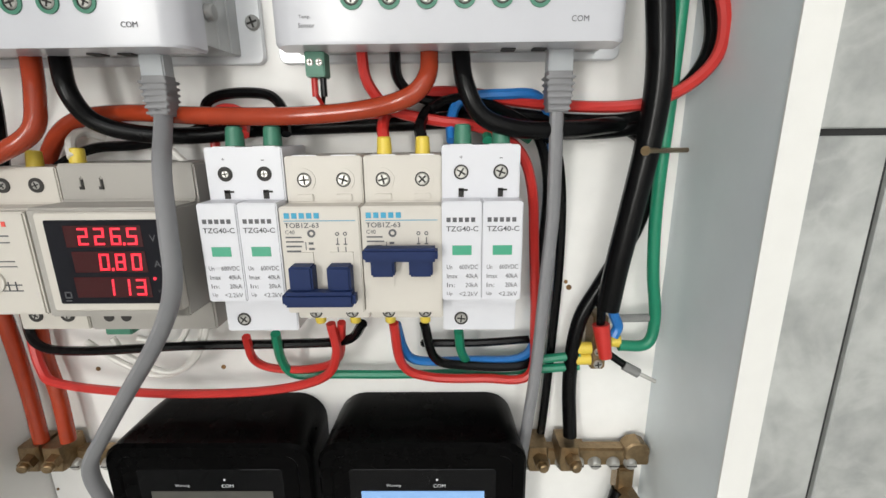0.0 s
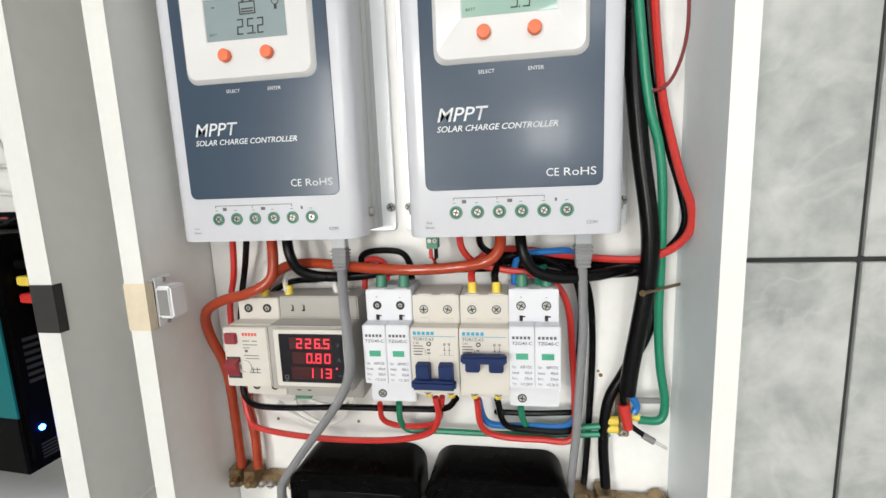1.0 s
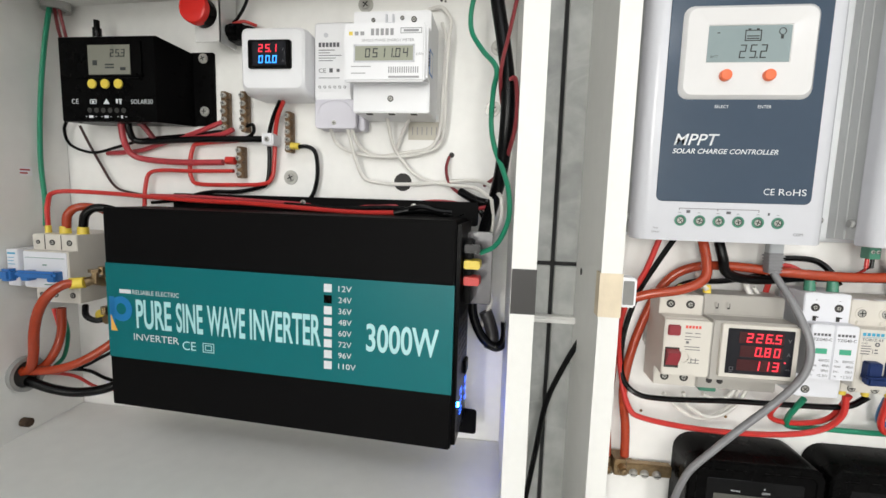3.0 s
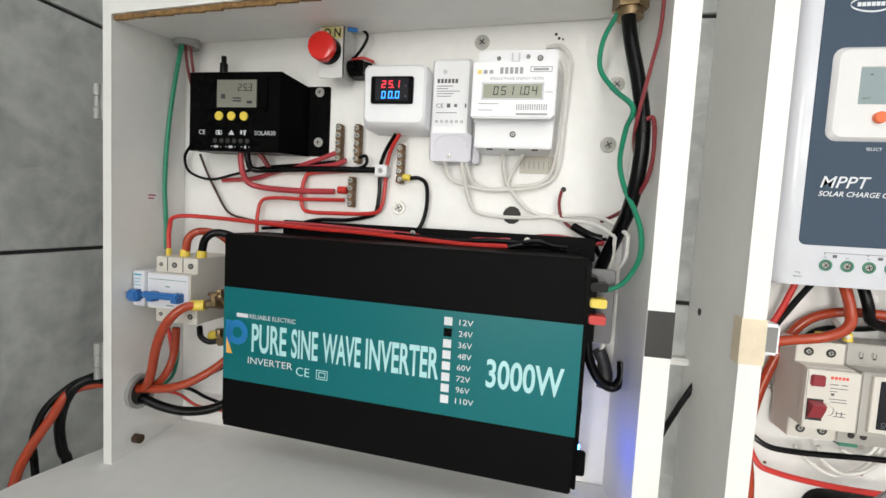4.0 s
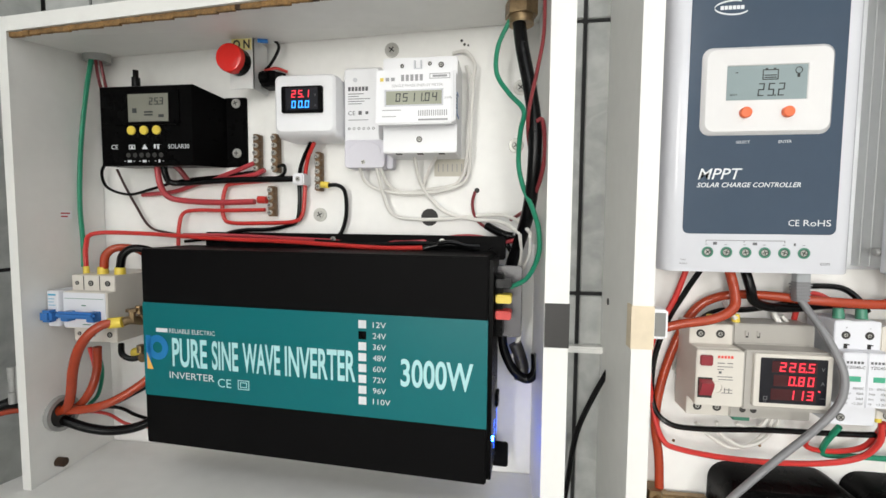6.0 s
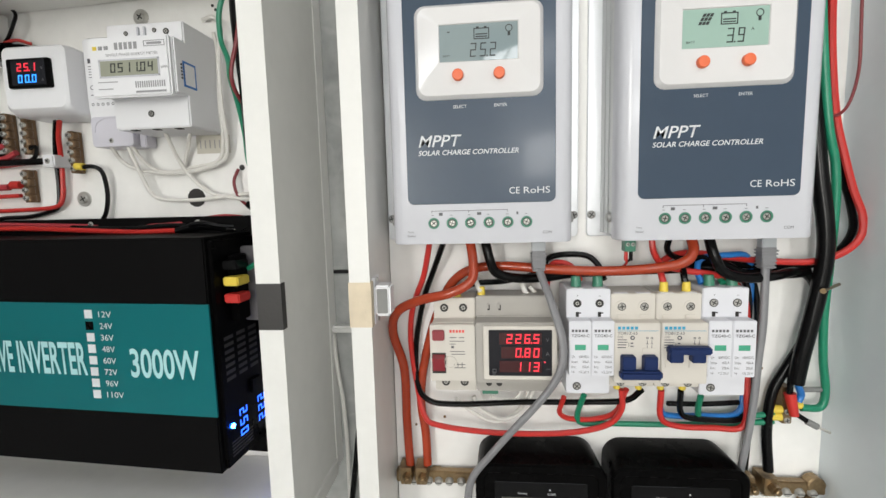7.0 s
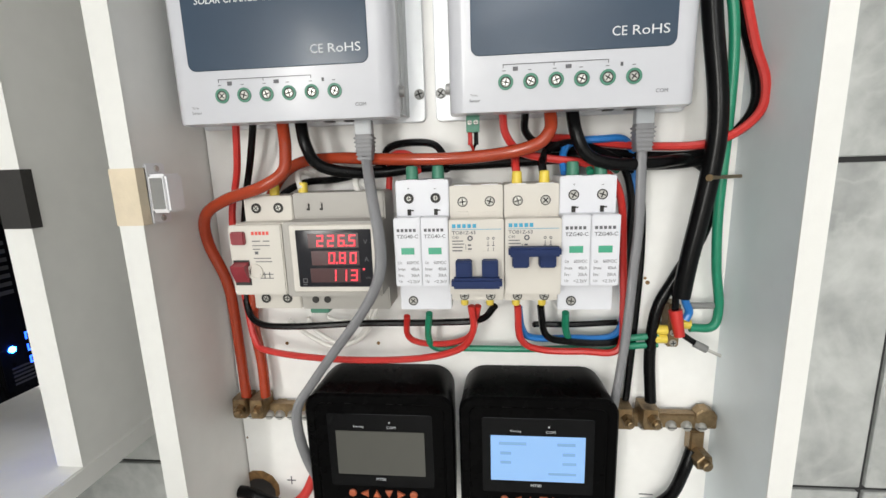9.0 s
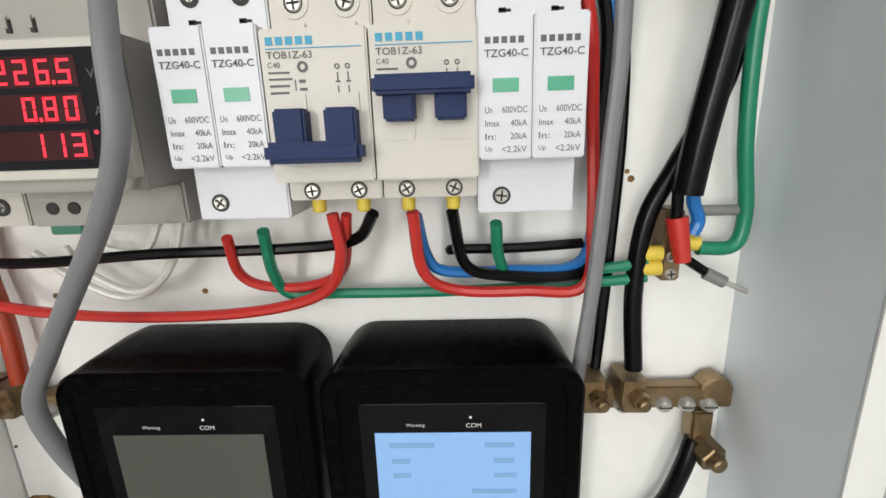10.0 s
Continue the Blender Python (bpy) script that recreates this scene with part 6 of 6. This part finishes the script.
cable("red_wire", [(-0.654, 0.000, 1.497), (-0.659, 0.008, 1.517), (-0.655, 0.010, 1.533), (-0.639, 0.010, 1.537), (-0.604, 0.010, 1.537), (-0.553, 0.008, 1.538)], 0.0021, M_red, "red wire bent up to a terminal strip")
cable("red_wire", [(-0.490, -0.002, 1.609), (-0.501, 0.006, 1.594), (-0.507, 0.012, 1.576), (-0.508, 0.012, 1.554), (-0.511, 0.012, 1.533), (-0.522, 0.012, 1.525), (-0.562, 0.012, 1.523), (-0.596, 0.012, 1.523), (-0.605, 0.012, 1.528), (-0.607, 0.012, 1.542), (-0.603, 0.012, 1.561), (-0.594, 0.012, 1.567), (-0.551, 0.014, 1.571)], 0.0022, M_red, "red wire looping from the voltmeter")
cable("black_wire", [(-0.494, -0.002, 1.609), (-0.507, 0.008, 1.594), (-0.515, 0.014, 1.576), (-0.515, 0.014, 1.548), (-0.518, 0.014, 1.527), (-0.528, 0.014, 1.521), (-0.553, 0.014, 1.516), (-0.580, 0.012, 1.515), (-0.600, 0.010, 1.511), (-0.618, 0.006, 1.502)], 0.0022, M_blackpvc, "black wire beside the red voltmeter wire")
cable("dark_wire", [(-0.657, -0.002, 1.589), (-0.651, 0.002, 1.582), (-0.646, 0.008, 1.571)], 0.003, M_darkred, "dark red wire end under the solar regulator")
cable("red_wire", [(-0.711, 0.016, 1.555), (-0.672, 0.015, 1.558), (-0.646, 0.014, 1.565), (-0.623, 0.012, 1.571), (-0.601, 0.010, 1.577), (-0.580, 0.009, 1.584), (-0.565, 0.009, 1.590)], 0.0026, M_rose, "dull red wire slanting up to a terminal strip")
cable("black_wire", [(-0.483, 0.006, 1.564), (-0.469, 0.008, 1.565), (-0.461, 0.010, 1.558), (-0.460, 0.012, 1.537), (-0.464, 0.012, 1.518), (-0.471, 0.010, 1.506)], 0.0022, M_blackpvc, "black wire dropping from a yellow ferrule")
cable("red_wire", [(-0.612, 0.012, 1.572), (-0.587, 0.011, 1.574), (-0.566, 0.010, 1.577), (-0.553, 0.009, 1.582)], 0.0028, M_rose, "dull red wire lying behind the black regulator wire")
cable("black_wire", [(-0.539, 0.010, 1.585), (-0.530, 0.008, 1.587), (-0.528, 0.006, 1.579), (-0.536, 0.008, 1.574), (-0.550, 0.012, 1.573)], 0.0018, M_blackpvc, "short black wire loop at a terminal strip")
cable("white_wire", [(-0.441, 0.000, 1.584), (-0.438, 0.010, 1.569), (-0.421, 0.012, 1.560), (-0.390, 0.012, 1.556), (-0.355, 0.012, 1.559), (-0.331, 0.012, 1.568), (-0.325, 0.008, 1.588), (-0.324, 0.002, 1.626), (-0.322, 0.002, 1.670), (-0.321, 0.006, 1.687), (-0.331, 0.012, 1.702), (-0.345, 0.016, 1.702)], 0.0019, M_whitepvc, "thin white mains wire looping below the energy meter")
cable("white_wire", [(-0.423, 0.000, 1.584), (-0.417, 0.008, 1.553), (-0.408, 0.010, 1.534), (-0.389, 0.010, 1.529), (-0.353, 0.010, 1.529), (-0.314, 0.010, 1.533), (-0.288, -0.005, 1.533), (-0.273, -0.030, 1.526), (-0.265, -0.045, 1.517)], 0.0019, M_whitepvc, "thin white mains wire looping below the energy meter")
cable("white_wire", [(-0.419, 0.000, 1.584), (-0.413, 0.010, 1.566), (-0.395, 0.014, 1.557), (-0.367, 0.014, 1.561), (-0.341, 0.014, 1.566), (-0.330, 0.010, 1.582), (-0.327, 0.004, 1.621), (-0.325, 0.004, 1.666), (-0.330, 0.008, 1.686)], 0.0019, M_whitepvc, "thin white mains wire looping below the energy meter")
cable("white_wire", [(-0.382, 0.000, 1.594), (-0.378, 0.010, 1.569), (-0.367, 0.012, 1.551), (-0.348, 0.012, 1.535), (-0.319, 0.008, 1.529), (-0.291, -0.010, 1.526), (-0.274, -0.035, 1.516)], 0.0019, M_whitepvc, "thin white mains wire looping below the energy meter")
cable("white_wire", [(-0.359, 0.004, 1.595), (-0.368, 0.012, 1.582), (-0.374, 0.014, 1.567), (-0.375, 0.014, 1.559)], 0.0019, M_whitepvc, "thin white mains wire looping below the energy meter")
cable("green_wire", [(-0.287, -0.035, 1.710), (-0.297, -0.035, 1.688), (-0.298, -0.035, 1.664), (-0.287, -0.045, 1.643), (-0.274, -0.066, 1.622), (-0.276, -0.055, 1.607), (-0.277, -0.045, 1.582), (-0.273, -0.050, 1.560), (-0.264, -0.058, 1.538), (-0.259, -0.064, 1.519), (-0.259, -0.062, 1.497), (-0.268, -0.052, 1.476), (-0.282, -0.046, 1.467)], 0.0022, M_green, "green earth wire snaking down beside the trunk cable")
cable("trunk_cable", [(-0.280, -0.034, 1.722), (-0.276, -0.045, 1.684), (-0.269, -0.055, 1.645), (-0.264, -0.060, 1.609), (-0.264, -0.058, 1.571), (-0.267, -0.045, 1.538), (-0.273, -0.025, 1.511), (-0.281, -0.012, 1.483), (-0.284, -0.008, 1.460)], 0.006, M_blackpvc, "thick black sheathed cable hanging from the top gland")
cable("dark_wire", [(-0.259, -0.072, 1.721), (-0.259, -0.070, 1.683), (-0.264, -0.070, 1.652), (-0.270, -0.072, 1.620), (-0.269, -0.055, 1.600), (-0.264, -0.045, 1.582)], 0.0016, M_darkred, "dark red wire beside the trunk cable")
cable("dark_wire", [(-0.263, -0.066, 1.613), (-0.258, -0.068, 1.612), (-0.256, -0.068, 1.584), (-0.260, -0.062, 1.559), (-0.268, -0.030, 1.540), (-0.282, -0.005, 1.529)], 0.0018, M_darkred, "dark red wire loop beside the trunk cable")
cable("dark_wire", [(-0.320, 0.016, 1.558), (-0.322, 0.010, 1.545), (-0.318, 0.010, 1.530), (-0.305, 0.008, 1.519), (-0.291, 0.006, 1.513)], 0.0016, M_darkred, "dark red wire coming out of a panel hole")
cable("black_wire", [(-0.308, 0.008, 1.522), (-0.297, 0.004, 1.517), (-0.289, 0.000, 1.509), (-0.280, 0.000, 1.495)], 0.0026, M_blackpvc, "black wire tangle at the inverter's end")
cable("black_cable", [(-0.289, -0.020, 1.423), (-0.287, -0.020, 1.401), (-0.277, -0.020, 1.380), (-0.264, -0.020, 1.372), (-0.256, -0.022, 1.381), (-0.256, -0.020, 1.398)], 0.0046, M_blackpvc, "black cable looping below the inverter socket")
cable("white_wire", [(-0.274, -0.010, 1.427), (-0.270, -0.010, 1.419), (-0.275, -0.012, 1.402), (-0.280, -0.014, 1.388)], 0.0018, M_whitepvc, "white wire hanging beside the inverter")
cable("white_wire", [(-0.265, -0.045, 1.517), (-0.265, -0.040, 1.497), (-0.271, -0.020, 1.479), (-0.274, -0.012, 1.464), (-0.272, -0.008, 1.444)], 0.0018, M_whitepvc, "white wire hanging beside the inverter")
cable("white_wire", [(-0.274, -0.035, 1.516), (-0.272, -0.020, 1.495), (-0.274, -0.010, 1.477), (-0.275, -0.005, 1.454)], 0.0018, M_whitepvc, "white wire hanging beside the inverter")
cable("thick_cable", [(-0.720, -0.030, 1.473), (-0.717, -0.030, 1.487), (-0.708, -0.025, 1.495), (-0.693, -0.012, 1.492), (-0.680, 0.000, 1.476)], 0.0042, M_brown, "thick brownish-red cable bridging breaker and inverter")
cable("thick_cable", [(-0.700, -0.030, 1.474), (-0.694, -0.032, 1.488), (-0.684, -0.028, 1.495), (-0.669, -0.020, 1.491), (-0.663, -0.008, 1.478)], 0.0042, M_blackpvc, "thick black cable bridging breaker and inverter")
cable("thick_cable", [(-0.683, -0.060, 1.421), (-0.690, -0.066, 1.419), (-0.698, -0.072, 1.411), (-0.708, -0.074, 1.396), (-0.720, -0.070, 1.373), (-0.733, -0.062, 1.344), (-0.747, -0.056, 1.325), (-0.772, -0.052, 1.317), (-0.790, -0.052, 1.316)], 0.0046, M_brown, "thick brownish-red cable from the inverter post to the grommet")
cable("thick_cable", [(-0.726, -0.036, 1.387), (-0.728, -0.036, 1.361), (-0.731, -0.042, 1.340), (-0.744, -0.046, 1.323), (-0.766, -0.050, 1.318), (-0.789, -0.050, 1.315)], 0.0042, M_brown, "thick brownish-red cable rising to the breaker")
cable("red_wire", [(-0.742, -0.030, 1.384), (-0.739, -0.028, 1.361), (-0.739, -0.030, 1.342), (-0.742, -0.036, 1.327)], 0.0022, M_red, "red wire below the breaker")
cable("green_wire", [(-0.738, -0.026, 1.384), (-0.738, -0.020, 1.355), (-0.740, -0.024, 1.329), (-0.748, -0.030, 1.317)], 0.002, M_green, "thin green wire below the breaker")
cable("thick_cable", [(-0.664, -0.020, 1.363), (-0.680, -0.030, 1.346), (-0.704, -0.042, 1.330), (-0.729, -0.050, 1.323), (-0.761, -0.055, 1.322), (-0.785, -0.055, 1.319)], 0.0046, M_brown, "thick brownish-red cable lying in front of the grommet")
cable("thick_cable", [(-0.661, -0.020, 1.310), (-0.685, -0.030, 1.298), (-0.711, -0.038, 1.295), (-0.734, -0.045, 1.300), (-0.757, -0.050, 1.309), (-0.783, -0.052, 1.313)], 0.005, M_blackpvc, "thick black cable lying in front of the grommet")
cable("black_wire", [(-0.695, -0.038, 1.392), (-0.688, -0.044, 1.383), (-0.678, -0.042, 1.378), (-0.668, -0.034, 1.381)], 0.003, M_blackpvc, "black wire from the breaker to the lower post")
cable("black_wire", [(-0.694, 0.006, 1.334), (-0.725, 0.006, 1.317), (-0.757, 0.006, 1.302), (-0.774, -0.035, 1.312)], 0.002, M_blackpvc, "thin black wire behind the thick cables")
cable("black_wire", [(-0.691, 0.008, 1.284), (-0.723, 0.008, 1.291), (-0.751, 0.008, 1.299), (-0.771, -0.030, 1.312)], 0.002, M_blackpvc, "thin black wire behind the thick cables")
cable("red_wire", [(-0.695, 0.008, 1.277), (-0.735, 0.008, 1.279), (-0.751, -0.005, 1.297), (-0.767, -0.030, 1.310)], 0.0018, M_red, "thin red wire behind the thick cables")
cable("black_wire", [(-0.546, 0.012, 1.726), (-0.534, 0.008, 1.716), (-0.535, 0.006, 1.706), (-0.545, 0.008, 1.694), (-0.554, 0.010, 1.689)], 0.0016, M_blackpvc, "thin black wire on the push-button bracket")
cable("red_wire", [(-0.554, 0.008, 1.688), (-0.539, 0.010, 1.692), (-0.527, 0.014, 1.689)], 0.0016, M_red, "thin red wire behind the push-button")
cable("black_wire", [(-0.554, 0.008, 1.684), (-0.539, 0.010, 1.687), (-0.529, 0.014, 1.686)], 0.0014, M_blackpvc, "thin black wire behind the push-button")
cable("thick_cable", [(-0.770, -0.052, 1.316), (-0.782, -0.066, 1.328), (-0.800, -0.090, 1.327), (-0.815, -0.100, 1.299), (-0.828, -0.110, 1.270), (-0.835, -0.118, 1.242), (-0.838, -0.125, 1.190), (-0.838, -0.125, 1.060)], 0.0046, M_brown, "thick brownish-red cable hanging outside the cabinet")
cable("thick_cable", [(-0.770, -0.050, 1.312), (-0.780, -0.070, 1.334), (-0.792, -0.086, 1.336), (-0.805, -0.092, 1.318), (-0.820, -0.087, 1.286), (-0.828, -0.078, 1.253), (-0.830, -0.070, 1.220), (-0.832, -0.066, 1.060)], 0.005, M_blackpvc, "thick black cable hanging outside the cabinet")
cable("black_wire", [(-0.770, -0.050, 1.318), (-0.780, -0.066, 1.340), (-0.792, -0.083, 1.338), (-0.805, -0.091, 1.329), (-0.820, -0.102, 1.308), (-0.828, -0.107, 1.276), (-0.828, -0.105, 1.242), (-0.826, -0.100, 1.060)], 0.0034, M_blackpvc, "black cable hanging outside the cabinet")
cable("black_wire", [(-0.176, 0.012, 1.381), (-0.194, 0.016, 1.341), (-0.208, 0.020, 1.300), (-0.216, 0.020, 1.246), (-0.224, 0.020, 1.191), (-0.235, 0.020, 1.119)], 0.003, M_blackpvc, "black cable hanging in the gap between the cabinets")
cable("white_wire", [(-0.237, 0.030, 1.384), (-0.233, 0.028, 1.346), (-0.228, 0.026, 1.308), (-0.226, 0.026, 1.241), (-0.228, 0.026, 1.115)], 0.0022, M_whitepvc, "pale grey cord hanging in the gap between the cabinets")

# ---- wall tiles ----
GAP = 0.0022
shared = {}


def tile_mesh(w, h):
    key = (round(w, 3), round(h, 3))
    if key not in shared:
        bm = block(-w / 2, w / 2, -0.004, 0.0042, -h / 2, h / 2, 0.0010, 1)
        me = bpy.data.meshes.new("tile")
        bm.to_mesh(me)
        bm.free()
        me.materials.append(M_tile)
        shared[key] = me
    return shared[key]


def tiles(wall, lo, hi, first, pitch, place):
    """Tiles between lo and hi (along the wall, up); first: a joint's crossing; place: from a tile's middle to its pose."""
    for i in range(math.floor((lo[0] - first[0]) / pitch[0]), math.ceil((hi[0] - first[0]) / pitch[0])):
        for j in range(math.floor((lo[1] - first[1]) / pitch[1]), math.ceil((hi[1] - first[1]) / pitch[1])):
            a0, a1 = max(lo[0], first[0] + i * pitch[0] + GAP), min(hi[0], first[0] + (i + 1) * pitch[0] - GAP)
            b0, b1 = max(lo[1], first[1] + j * pitch[1] + GAP), min(hi[1], first[1] + (j + 1) * pitch[1] - GAP)
            if a1 - a0 < 0.02 or b1 - b0 < 0.02:
                continue
            ob = new("tile", tile_mesh(a1 - a0, b1 - b0))
            ob.parent = wall
            ob.matrix_basis = place((a0 + a1) / 2, (b0 + b1) / 2)


tiles(wall_north, (X0 + 0.0022, 0.0), (X1, H), (0.381, 1.4490), (0.588, 0.290), lambda a, b: pose(a, WALL + 0.004, b))
tiles(wall_west, (TILED, 0.0), (WALL - 0.001, H), (WALL - 0.588, 1.4660), (0.588, 0.261), lambda a, b: pose(X0 - 0.004, a, b, 0, 0, 90))
